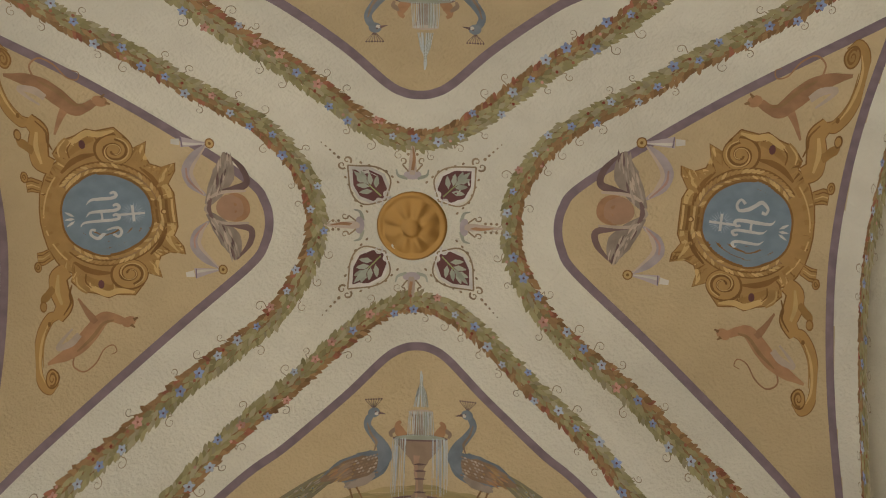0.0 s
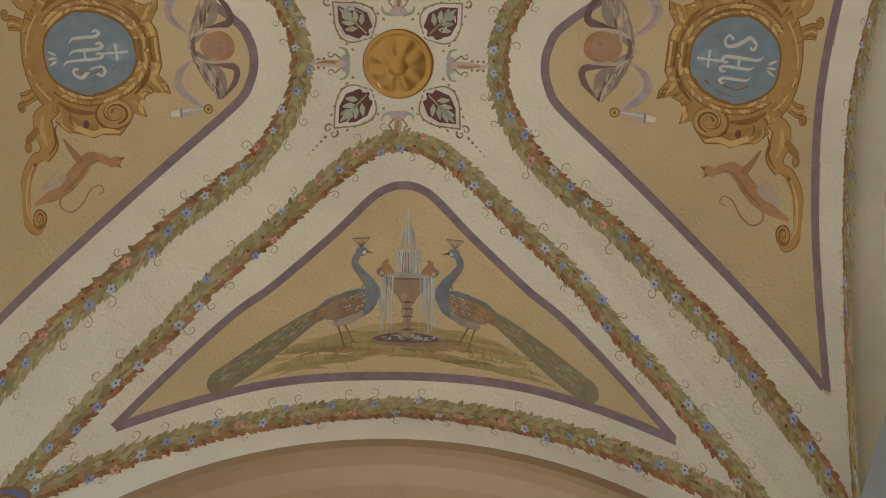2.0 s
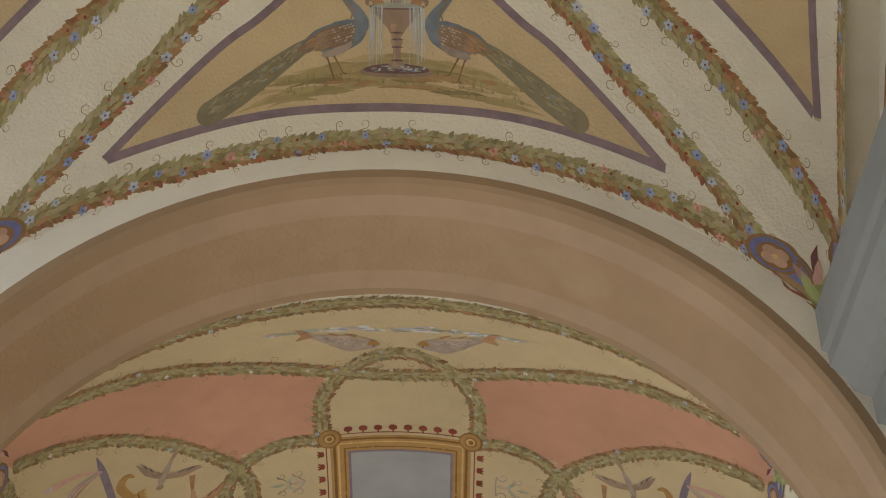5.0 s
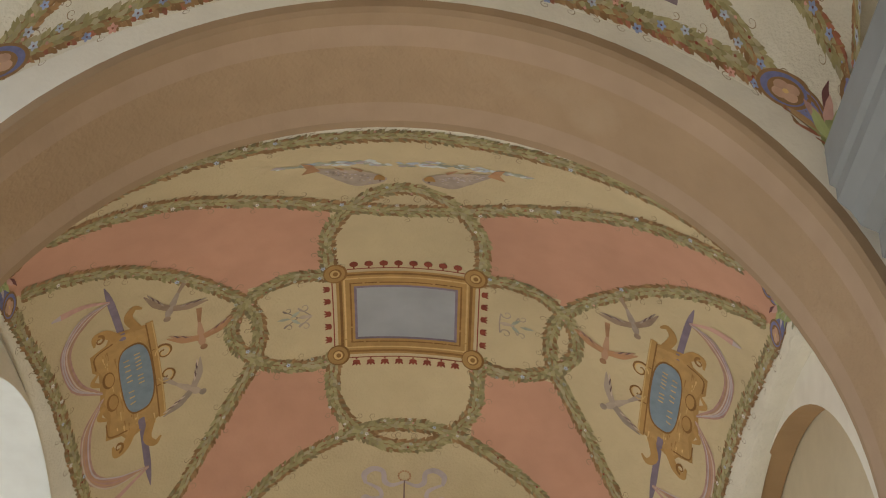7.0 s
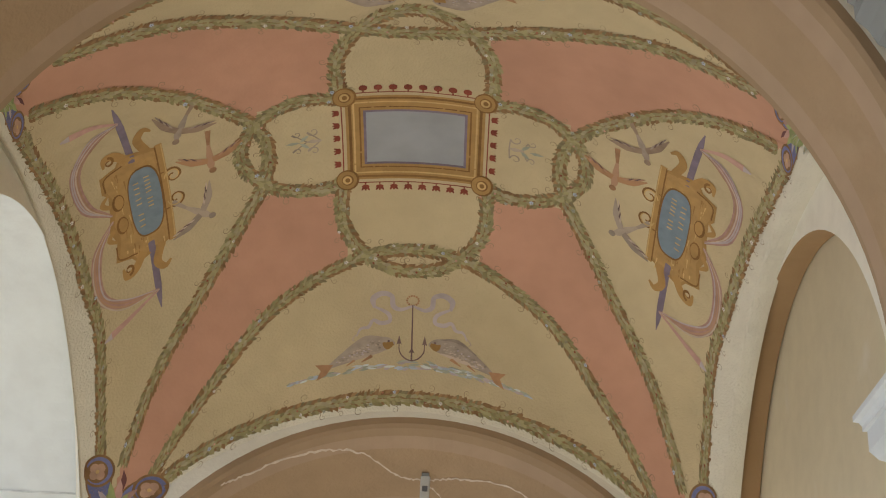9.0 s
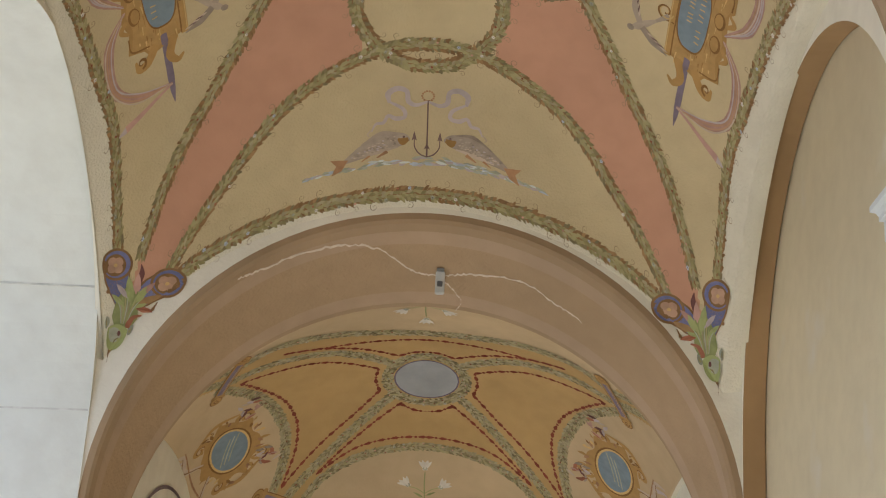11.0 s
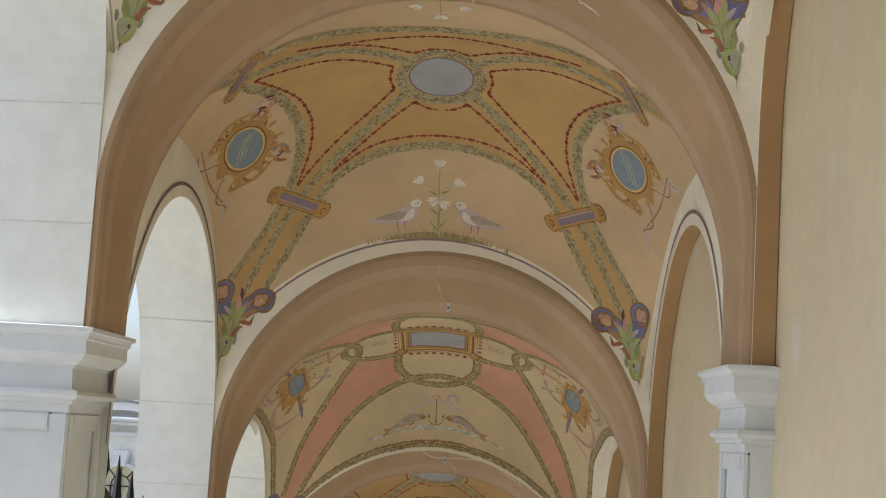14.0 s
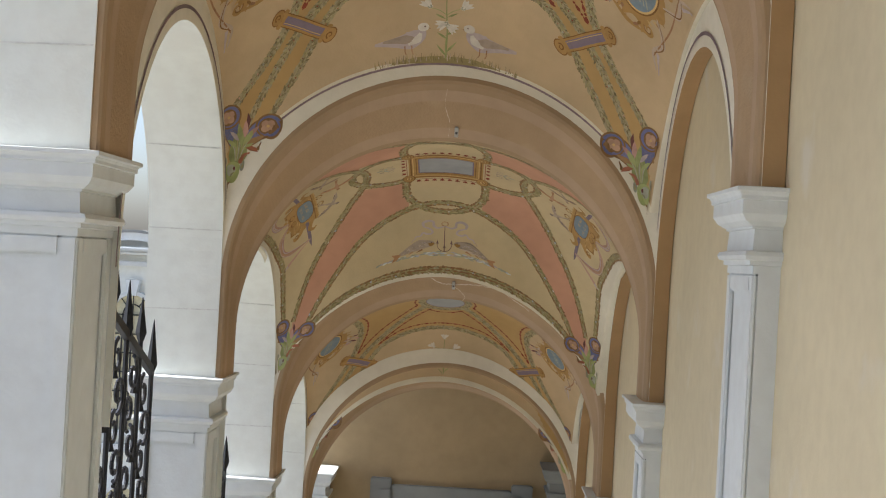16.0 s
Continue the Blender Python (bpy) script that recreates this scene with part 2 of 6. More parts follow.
def on_vault(b, pts, lift=0.004):
    """Unrolled (s, y) places of bay b, y from its centre, as places just under the plaster."""
    p = np.asarray(pts, dtype=float) * np.array([1.0, DRAWN[b]])
    h = BAYS[b][1] - 0.004
    over = end = np.maximum(np.abs(p[:, 1]) - h, 0)      # past the edge it folds down on the arch's face
    wide = TABLES[b][np.searchsorted(TABLE_X, HALF - 0.006)]
    flank = np.maximum(np.abs(p[:, 0]) - wide, 0)
    over = over + flank      # and past the springing on the wall's
    x, y = plan_x(b, np.clip(p[:, 0], -wide, wide)), np.clip(p[:, 1], -h, h) + BAYS[b][0]
    e = 0.01
    z = height(b, x, y)
    gx, gy = (height(b, x + e, y) - height(b, x - e, y)) / (2 * e), (height(b, x, y + e) - height(b, x, y - e)) / (2 * e)
    n = np.stack([gx, gy, -np.ones_like(gx)], 1)
    n /= np.linalg.norm(n, axis=1)[:, None]
    n[:, 1] -= np.sign(p[:, 1]) * 2 * np.clip(end / 0.02, 0, 1)
    n[:, 0] -= np.sign(p[:, 0]) * 2 * np.clip(flank / 0.02, 0, 1)
    n /= np.linalg.norm(n, axis=1)[:, None]
    return lay(b, np.stack([x, y, z - 1.4 * over], 1) + n * np.broadcast_to(np.asarray(lift, dtype=float), z.shape)[:, None])


def region(b, s, y):
    """Which ground colour lies at an unrolled place: 0 band, 1 field, 2 rib."""
    a, v = np.abs(s), np.abs(y)
    kind = b if b < 3 else 1 + (b + 1) % 2
    if kind == 0:
        e, f = np.abs(s + 0.018), np.abs(s + 0.034)
        end = (v > np.interp(e, [0, 0.05, 0.11, 0.24, 0.43, 0.575, 0.92], [0.432, 0.44, 0.475, 0.595, 0.74, 0.825, 1.075])) & (v < np.interp(e, [0, 0.45, 0.92], [1.09, 1.07, 1.078]))
        side = (f > np.interp(v, [0, 0.07, 0.14, 0.285, 0.525, 0.785], [0.482, 0.495, 0.54, 0.72, 1.04, 1.43])) & (a < np.interp(v, [0, 0.4, 0.79], [1.375, 1.385, 1.42])) & (v < 0.8)
        return np.where(end | side, 1, 0)
    if kind == 1:
        far = y > np.interp(a, [0, 0.16, 0.34, 0.65, 0.94, 1.27, 1.6], [0.50, 0.51, 0.565, 0.718, 0.96, 1.2, 1.3])
        near = y < -np.interp(a, [0, 0.31, 0.6, 0.88, 1.085, 1.32, 1.7], [0.70, 0.75, 0.847, 0.95, 0.998, 1.04, 1.1])
        side = a > np.interp(y, [-1.1, -0.866, -0.805, -0.69, -0.525, -0.32, -0.1, 0.07, 0.15, 0.48, 0.765, 1.05, 1.3], [1.7, 1.556, 1.39, 1.15, 0.93, 0.72, 0.64, 0.64, 0.66, 0.94, 1.2, 1.41, 1.6])
        lobe = ((a < 0.29) & (np.abs(y + 0.105) < 0.66)) | ((np.abs(y + 0.10) < 0.235) & (a < 0.66))
        edge = (y > 1.235) | (y < -1.145) | (a > np.interp(y, [-0.8, -0.35, 0.15, 0.4, 0.95], [1.62, 1.575, 1.545, 1.51, 1.55]))
        return np.where(edge, 0, np.where(far | near | side | lobe, 1, 2))
    far = y > np.interp(a, [0, 0.43, 0.77, 0.97, 1.24, 1.6], [0.60, 0.65, 0.80, 1.10, 1.33, 1.4])
    near = y < -np.interp(a, [0, 0.55, 0.845, 1.091, 1.3], [0.585, 0.71, 0.80, 0.80, 1.3])
    side = a > np.interp(y, [-1.0, -0.68, -0.47, -0.17, 0, 0.25, 0.63, 0.93, 1.0, 1.4], [1.6, 1.22, 1.10, 0.95, 0.90, 0.87, 0.95, 1.32, 1.56, 1.7])
    return np.where(v > 1.335, 0, np.where(far | near | side, 1, 2))


def build_vault(b):
    yc, h = BAYS[b][:2]
    s_max = TABLES[b][np.searchsorted(TABLE_X, HALF + 0.005)]
    n = (260, 170, 150, 90, 90)[b]
    s = np.linspace(-s_max, s_max, n + 1)
    y = np.linspace(-h - 0.005, h + 0.005, n + 1)
    S, Yv = np.meshgrid(s, y, indexing="ij")
    x = plan_x(b, S.ravel())
    verts = np.stack([x, Yv.ravel() + yc, height(b, x, Yv.ravel() + yc)], 1)
    i = np.arange(n)[:, None] * (n + 1) + np.arange(n)[None, :]
    faces = np.stack([i, i + 1, i + n + 2, i + n + 1], -1).reshape(-1, 4)
    sc, ycn = (s[:-1] + s[1:]) / 2, (y[:-1] + y[1:]) / 2
    C, D = np.meshgrid(sc, ycn, indexing="ij")
    kind = b if b < 3 else 1 + (b + 1) % 2
    mats = [[CREAM, YELLOW, CREAM], [CREAM, YELLOW_PALE, PINK], [CREAM, YELLOW_MID, YELLOW_DEEP]][kind]
    verts, faces, index = lay(b, verts), faces.tolist(), region(b, C, D / DRAWN[b]).ravel().tolist()
    # plaster margins that run on to the near arch and to the side walls
    rim = [[j * (n + 1) for j in range(n + 1)], list(range(n + 1)), [n * (n + 1) + j for j in range(n + 1)]]
    for edge, way in zip(rim, ("arch", "left", "right")):
        start = len(verts)
        p = verts[edge].copy()
        if way == "arch":
            mid = A_Z[b] - A_DIP[b]
            dx, dz = p[:, 0] - AXIS, np.maximum(p[:, 2] - mid, 0.02)
            f = np.maximum((HALF + 0.03) / np.hypot(dx, dz), 1.0)
            p = np.stack([AXIS + dx * f, np.full_like(dx, A_FAR[b] - 0.01), mid + dz * f], 1)
        else:
            p[:, 0] = -1.345 if way == "left" else 1.37
            p[:, 2] += 0.012
        verts = np.concatenate([verts, p])
        for j in range(n):
            faces.append([edge[j], edge[j + 1], start + j + 1, start + j]), index.append(0)
    me = tri_mesh("vault", verts, faces, mats, index, smooth=kind != 0)
    label = ["cream plaster groin vault painted with ochre fields", "plaster sail vault painted pink and pale ochre",
             "plaster sail vault painted in deep and pale ochre"][kind]
    return tagged(part("ceiling_vault", me), label, "vault", kind="structure")


VAULTS = [build_vault(b) for b in range(5)]

# ---- transverse arches ----
TAN_EDGE = plaster("tan_edge_plaster", (0.40, 0.28, 0.17))


def build_arch(i):
    y0, y1, zc, foot = A_NEAR[i], A_FAR[i], A_Z[i], A_CAP[i] - 0.01
    k = 48
    prof = [(-HALF, foot)] + [(-HALF * math.cos(math.pi * j / k), zc + HALF * math.sin(math.pi * j / k)) for j in range(k + 1)] + [(HALF, foot)]
    verts, faces, idx = [], [], []
    ys = [y0, y0 + 0.012, y0 + 0.05, y0 + 0.13, y1 - 0.13, y1 - 0.05, y1 - 0.012, y1]
    lift = [0.0, -0.012, -0.02, -0.02, -0.02, -0.02, -0.012, 0.0]   # a soft rounded edge
    n, m = len(prof), len(ys)
    for yy, d in zip(ys, lift):
        f, sink = 1 + d / HALF, A_DIP[i] * (yy - y0) / (y1 - y0)
        verts += [(AXIS + x * f, yy, zc + (z - zc) * f - sink if z > zc - 0.001 else z) for x, z in prof]
    for a in range(m - 1):
        for j in range(n - 1):
            faces.append((a * n + j, a * n + j + 1, (a + 1) * n + j + 1, (a + 1) * n + j))
            idx.append([2, 2, 1, 0, 1, 2, 2][a])
    top_z = zc + HALF + 0.55
    for row in (0, m - 1):      # faces of the arch on both sides, up to the roof
        top, sink = len(verts), A_DIP[i] if row else 0.0
        for x, z in prof:
            f = 1 + 0.028 / HALF
            verts.append((AXIS + x * f, ys[row], zc + (z - zc) * f - sink if z > zc - 0.001 else z))
        for x, z in prof:
            verts.append((AXIS + x * (1 + 0.028 / HALF), ys[row], top_z))
        for j in range(n - 1):
            faces.append((row * n + j, row * n + j + 1, top + j + 1, top + j)), idx.append(2)
            if 0 < j < n - 2:
                faces.append((top + j, top + j + 1, top + n + j + 1, top + n + j)), idx.append(4)
    for x0, x1, m_near, m_far in ((-1.80, AXIS - HALF - 0.028, 3, 3), (AXIS + HALF + 0.028, 1.45, 5, 5)):      # legs over the capitals
        b0 = len(verts)
        for yy in (y0, y1):
            verts += [(x0, yy, foot), (x1, yy, foot), (x1, yy, top_z), (x0, yy, top_z)]
        faces += [(b0, b0 + 1, b0 + 2, b0 + 3), (b0 + 7, b0 + 6, b0 + 5, b0 + 4), (b0, b0 + 4, b0 + 5, b0 + 1)]
        idx += [m_near, m_far, 3]
        faces.append((b0, b0 + 3, b0 + 7, b0 + 4) if x0 < 0 else (b0 + 1, b0 + 5, b0 + 6, b0 + 2))
        idx.append(3)
    me = weld(tri_mesh("arch", verts, faces, [TAN, ROSE, TAN_EDGE, LIME, CREAM_WALL, BROWN], idx))
    return tagged(part("transverse_arch", me), "tan plastered round arch between two vaulted bays", "arch", kind="structure")


ARCHES = [build_arch(i) for i in range(6)]

# ---- side walls with their round openings ----
def opening(b):
    """Middle, radius and centre height of the side arches of a bay."""
    y0, y1 = A_FAR[b], A_NEAR[b + 1]
    r = (y1 - y0) / 2 - 0.01
    return (y0 + y1) / 2, r, OPEN_CROWN[b] - r


def build_side(b, left):
    y0, y1 = A_FAR[b], A_NEAR[b + 1]
    yc, r, zs = opening(b)
    foot, top = A_CAP[b + 1] - 0.01, roof_z(y0) + 0.1
    k = 48
    ang = [math.pi * j / k for j in range(k + 1)]
    ring = [(yc - r * math.cos(a), zs + r * math.sin(a)) for a in ang]
    xf, xb = (-1.335, -1.80) if left else (1.36, 1.452)
    verts, faces, idx = [], [], []
    ring = [(ring[0][0], foot)] + ring + [(ring[-1][0], foot)]
    n = len(ring)
    for xx in (xf, xb):
        verts += [(xx, p, q) for p, q in ring]
    verts += [(xf, p, top) for p, q in ring] + [(xb, p, top) for p, q in ring]
    for j in range(n - 1):
        faces.append((j, j + 1, n + j + 1, n + j)), idx.append(1)
        if 0 < j < n - 2:
            faces.append((2 * n + j, 2 * n + j + 1, j + 1, j)), idx.append(0)
            faces.append((n + j, n + j + 1, 3 * n + j + 1, 3 * n + j)), idx.append(1)
    for ya, yb in ((y0, yc - r), (yc + r, y1)):
        for xx in (xf, xb):
            c = len(verts)
            verts += [(xx, ya, foot), (xx, yb, foot), (xx, yb, top), (xx, ya, top)]
            faces.append((c, c + 1, c + 2, c + 3)), idx.append(0)
    if not left:
        c = len(verts)
        base = floor_z(y1) - 0.4
        verts += [(xb + 0.004, y0, base), (xb + 0.004, y1, base), (xb + 0.004, y1, top), (xb + 0.004, y0, top)]
        faces.append((c, c + 1, c + 2, c + 3)), idx.append(2)
    me = weld(tri_mesh("side_wall", verts, faces, [CREAM_WALL, LIME if left else BROWN, WALL], idx))
    return tagged(part("wall_arcade" if left else "wall_closed", me), "whitewashed arcade wall with an open round arch" if left else
                  "cream plaster wall with a shallow blind arch", "wall", kind="structure")


SIDES = {(b, left): build_side(b, left) for b in range(5) for left in (True, False)}


def slab(name, x0, x1, y0, y1, z0, z1, mat, label, category):
    bm = bmesh.new()
    box(bm, x0, x1, y0, y1, z0, z1)
    return tagged(bm_part(name, bm, mat), label, category, kind="structure")


def outline_wall(name, pts, x0, x1, mat, label, category):
    """A solid between x0 and x1 over an outline in y and z."""
    v, f = extrude_outline(pts, "x", x0, x1)
    return tagged(part(name, tri_mesh(name, v, f, [mat])), label, category, kind="structure")


STEPS = [(0.6 + 0.44 * j, -0.16 * j) for j in range(38)]
tread = [(-4.2, 0.0)]
for y, z in STEPS:
    tread += [(y, z), (y, z - 0.16)]
tread += [(17.6, tread[-1][1])]
outline_wall("floor", tread + [(17.6, -7.2), (-4.2, -1.2)], -1.8, 1.6, FLOOR, "worn pale stone stair going down under the arcade", "stair")
ground_rows = [(-2500, -0.5), (0.4, -0.5), (17.5, -6.6), (2500, -6.6)]
v = [(x, y, z) for y, z in ground_rows for x in (-2500, 2500)]
tagged(part("ground", tri_mesh("ground", v, [(2 * j, 2 * j + 1, 2 * j + 3, 2 * j + 2) for j in range(3)], [GROUND])), "pale gravel of the court outside", "ground", kind="structure")
# Unseen roof slab, added to keep sky and sun off the vaults' backs
roof_y = [-4.5, 1.2, 3.1, 6.1, 9.3, 12.1, 14.8, 19]
outline_wall("roof", [(y, roof_z(y)) for y in roof_y] + [(y, roof_z(y) + 0.45) for y in reversed(roof_y)], -1.82, 9, TAN_EDGE, "unseen sloping roof slab added over the arcade to keep light out", "roof")
# Unseen solid block, added so that no light leaks in from the right
slab("wall_unseen_block", 1.475, 9, -4.5, 19, -7, 6.6, WALL, "unseen plain block added behind the arcade to keep light out", "wall")
# Three unseen walls, added behind the camera to limit the light from there
slab("wall_unseen_start", -1.8, 1.47, -4.5, -4.2, -0.6, 6.6, WALL, "unseen plain wall added to close the arcade behind the start", "wall")
slab("wall_unseen_lintel", -1.8, -1.33, -3.7, 0.22, 4.6, 6.6, WALL, "unseen plain wall added over the opening beside the start to limit its light", "wall")
slab("wall_unseen_side", -1.8, -1.33, -4.2, -3.7, -0.6, 6.6, WALL, "unseen plain wall added beside the start to cut light from behind", "wall")
slab("wall_end", -2.2, 1.47, 16.5, 16.8, -7, 1.6, WALL_END, "ochre plaster wall closing the arcade", "wall")

# ---- pillars of the arcade and pilasters of the wall ----
# projection and height below the top of the capital
PROFILE = [(0.0, -0.345), (0.0, -0.312), (0.016, -0.310), (0.016, -0.292), (0.034, -0.288), (0.041, -0.272), (0.034, -0.256), (0.006, -0.250), (0.0, -0.165), (0.012, -0.163), (0.012, -0.154),
           (0.022, -0.150), (0.046, -0.134), (0.060, -0.112), (0.064, -0.106), (0.064, -0.052), (0.074, -0.049), (0.074, -0.036), (0.080, -0.024), (0.092, -0.018), (0.092, -0.002), (0.0, 0.006)]


def lathe_square(rect, profile, wall=None):
    """Mouldings round a rectangle (x0, x1, y0, y1); on the side named wall they run straight into it."""
    x0, x1, y0, y1 = rect
    verts, faces = [], []
    for d, z in profile:
        a, c = x0 - (0 if wall == "x0" else d), x1 + (0 if wall == "x1" else d)
        verts += [(a, y0 - d, z), (c, y0 - d, z), (c, y1 + d, z), (a, y1 + d, z)]
    for i in range(len(profile) - 1):
        for j in range(4):
            k = (j + 1) % 4
            faces.append((4 * i + j, 4 * i + k, 4 * i + 4 + k, 4 * i + 4 + j))
    faces.append((3, 2, 1, 0))
    e = 4 * (len(profile) - 1)
    faces.append((e, e + 1, e + 2, e + 3))
    return verts, faces


def panel_frame(parent, axis, at, out, a0, a1, z0, z1, mat, w=0.075):
    """A sunk panel's raised border, 4 strips with a chamfer, on a face square to the axis."""
    t = 0.022
    for p0, p1, q0, q1 in ((a0, a0 + w, z0, z1), (a1 - w, a1, z0, z1), (a0 + w, a1 - w, z1 - w, z1), (a0 + w, a1 - w, z0, z0 + w)):
        bm = bmesh.new()
        lo, hi = min(at, at + out * t), max(at, at + out * t)
        if axis == "x":
            box(bm, lo, hi, p0, p1, q0, q1, 0.008)
        else:
            box(bm, p0, p1, lo, hi, q0, q1, 0.008)
        bm_part("panel_border", bm, mat, parent)


def build_pillar(i, left):
    y0, y1, top, base = A_NEAR[i], A_FAR[i], A_CAP[i], floor_z(A_FAR[i])
    x0, x1 = (-1.80, -1.365) if left else (1.345, 1.47)
    root = tagged(new("pillar" if left else "pilaster"), "white painted stone pillar with moulded capital and sunk panels" if left else
                  "white painted pilaster with moulded capital against the wall", "pillar" if left else "pilaster",
                  "pillars of the arcade" if left else "pilasters along the wall")
    root.location = (0, 0, 0)
    neck = top - 0.345
    bm = bmesh.new()
    box(bm, x0 + 0.022, x1 - (0.022 if left else 0.0), y0 + (0.022 if left else 0.0), y1 - (0.022 if left else 0.0), base, neck)
    bm_part("shaft", bm, STONE, root)
    # borders of the sunk panels
    panel_frame(root, "x", (x1 - 0.022) if left else x0 + 0.022, 1 if left else -1, y0 + (0.022 if left else 0.0), y1 - (0.022 if left else 0.0), base + 0.35, neck, STONE)
    if left:
        panel_frame(root, "y", y0 + 0.022, -1, x0, x1, base + 0.35, neck, STONE)
        panel_frame(root, "y", y1 - 0.022, 1, x0, x1, base + 0.35, neck, STONE)
    v, f = lathe_square((x0, x1, y0, y1), [(d, top + z) for d, z in PROFILE], None if left else "x1")
    part("capital", tri_mesh("capital", v, f, [STONE]), root)
    v, f = lathe_square((x0, x1, y0, y1), [(d, base + z) for d, z in ((0.05, 0.0), (0.05, 0.26), (0.035, 0.29), (0.015, 0.31), (0.0, 0.35))], None if left else "x1")
    part("plinth", tri_mesh("plinth", v, f, [STONE]), root)
    return root


for i in range(6):
    build_pillar(i, True), build_pillar(i, False)

# joints in the whitewashed reveals of the open arches
for b in range(1, 5):
    yc, r, zs = opening(b)
    for n, up in enumerate((0.42, 0.92, 1.42)):
        z = A_CAP[b + 1] + up
        if z > zs + r * 0.9:
            continue
        y = yc + math.sqrt(max(r * r - max(z - zs, 0) ** 2, 0))
        bm = bmesh.new()
        box(bm, -1.798, -1.342, y - 0.004, y + 0.02, z - 0.0035, z + 0.0035)
        for v in bm.verts:
            v.co.z += 0.006 * math.sin(9 * v.co.x + n + b)
        tagged(bm_part("reveal_joint", bm, JOINT), "thin grey joint in the whitewashed reveal", "joint", kind="structure")

# ---- painted ornament, laid on the plaster in thin coats ----
COAT = 0.00045


class Paint:
    """Shapes in unrolled places of one bay, gathered into one mesh."""

    def __init__(self, b, origin=(0.0, 0.0), turn=0.0, scale=1.0, mirror=False, flip=False):
        self.b, self.verts, self.faces, self.idx, self.mats = b, [], [], [], []
        self.rng = random.Random(17 * b + int(abs(origin[0]) * 100) + int(abs(origin[1]) * 1000))
        self.set_out(origin, turn, scale, mirror, flip)

    def set_out(self, origin=(0.0, 0.0), turn=0.0, scale=1.0, mirror=False, flip=False):
        self.o, self.c, self.s, self.k = origin, math.cos(radians(turn)), math.sin(radians(turn)), scale
        self.mx, self.my = (-1 if mirror else 1), (-1 if flip else 1)
        return self

    def place(self, p, q):
        p, q = p * self.k * self.mx, q * self.k * self.my
        return self.o[0] + self.c * p - self.s * q, self.o[1] + self.s * p + self.c * q

    def slot(self, mat):
        if mat not in self.mats:
            self.mats.append(mat)
        return self.mats.index(mat)

    def shape(self, pts, faces, mat, coat):
        n, m = len(self.verts), self.slot(mat)
        lift = 0.0017 + COAT * coat
        self.verts += [(*self.place(p, q), lift) for p, q in pts]
        self.faces += [tuple(n + i for i in f) for f in faces]
        self.idx += [m] * len(faces)

    def poly(self, pts, mat, coat=1):
        """A star-shaped outline, fanned from its middle in rings."""
        dense, reach = [], 0.03 / self.k
        for p, q in zip(pts, list(pts[1:]) + [pts[0]]):
            m = max(1, int(math.hypot(q[0] - p[0], q[1] - p[1]) / reach))
            dense += [(p[0] + (q[0] - p[0]) * i / m, p[1] + (q[1] - p[1]) * i / m) for i in range(m)]
        pts = dense
        n = len(pts)
        cx, cy = sum(p[0] for p in pts) / n, sum(p[1] for p in pts) / n
        size = max(math.hypot(p[0] - cx, p[1] - cy) for p in pts) * self.k
        rings = max(1, min(12, int(size / 0.025)))
        out, faces = [], []
        for i in range(rings):
            f = 1 - i / rings
            out += [(cx + (p[0] - cx) * f, cy + (p[1] - cy) * f) for p in pts]
        for i in range(rings - 1):
            a, b = i * n, (i + 1) * n
            faces += [(a + j, a + (j + 1) % n, b + (j + 1) % n, b + j) for j in range(n)]
        a = (rings - 1) * n
        faces += [(a + j, a + (j + 1) % n, rings * n) for j in range(n)]
        self.shape(out + [(cx, cy)], faces, mat, coat)

    def oval(self, cx, cy, rx, ry, mat, coat=1, turn=0.0, n=20):
        c, s = math.cos(radians(turn)), math.sin(radians(turn))
        pts = []
        for j in range(n):
            a = 2 * math.pi * j / n
            p, q = rx * math.cos(a), ry * math.sin(a)
            pts.append((cx + c * p - s * q, cy + s * p + c * q))
        self.poly(pts, mat, coat)

    def stroke(self, pts, w, mat, coat=1, steps=5, smooth=True):
        """A brush stroke along control points; w: one width or widths at the points."""
        ws = list(w) if isinstance(w, (list, tuple)) else [w] * len(pts)
        path = spline(pts, steps) if smooth else np.asarray(pts, dtype=float)
        wid = np.interp(np.linspace(0, 1, len(path)), np.linspace(0, 1, len(ws)), ws)
        d = np.gradient(path, axis=0)
        d /= np.maximum(np.linalg.norm(d, axis=1), 1e-9)[:, None]
        nrm = np.stack([-d[:, 1], d[:, 0]], 1) * wid[:, None] / 2
        n = len(path)
        lanes = max(1, min(8, int(max(ws) * self.k / 0.022)))
        rows = [path + nrm * (1 - 2 * j / lanes) for j in range(lanes + 1)]
        self.shape([tuple(p) for row in rows for p in row], [(j * n + i, j * n + i + 1, (j + 1) * n + i + 1, (j + 1) * n + i) for j in range(lanes) for i in range(n - 1)], mat, coat)

    def scroll(self, cx, cy, r, start, turns, w, mat, coat=1, tail=None):
        """A curl that winds inwards; tail: a point from which it comes."""
        pts = [tail] if tail else []
        n = max(int(abs(turns) * 10), 5)
        for j in range(n + 1):
            a = radians(start) + 2 * math.pi * turns * j / n
            f = r * (1 - 0.78 * j / n)
            pts.append((cx + f * math.cos(a), cy + f * math.sin(a)))
        m = len(pts)
        self.stroke(pts, [w] * (m // 2) + [w * 0.55] * (m - m // 2), mat, coat, steps=2)

    def leaf(self, x, y, a, ln, wd, mat, coat):
        c, s = math.cos(a), math.sin(a)
        pts = [(-0.5, 0.0), (-0.1, 0.5), (0.3, 0.32), (0.55, 0.0), (0.3, -0.32), (-0.1, -0.5)]
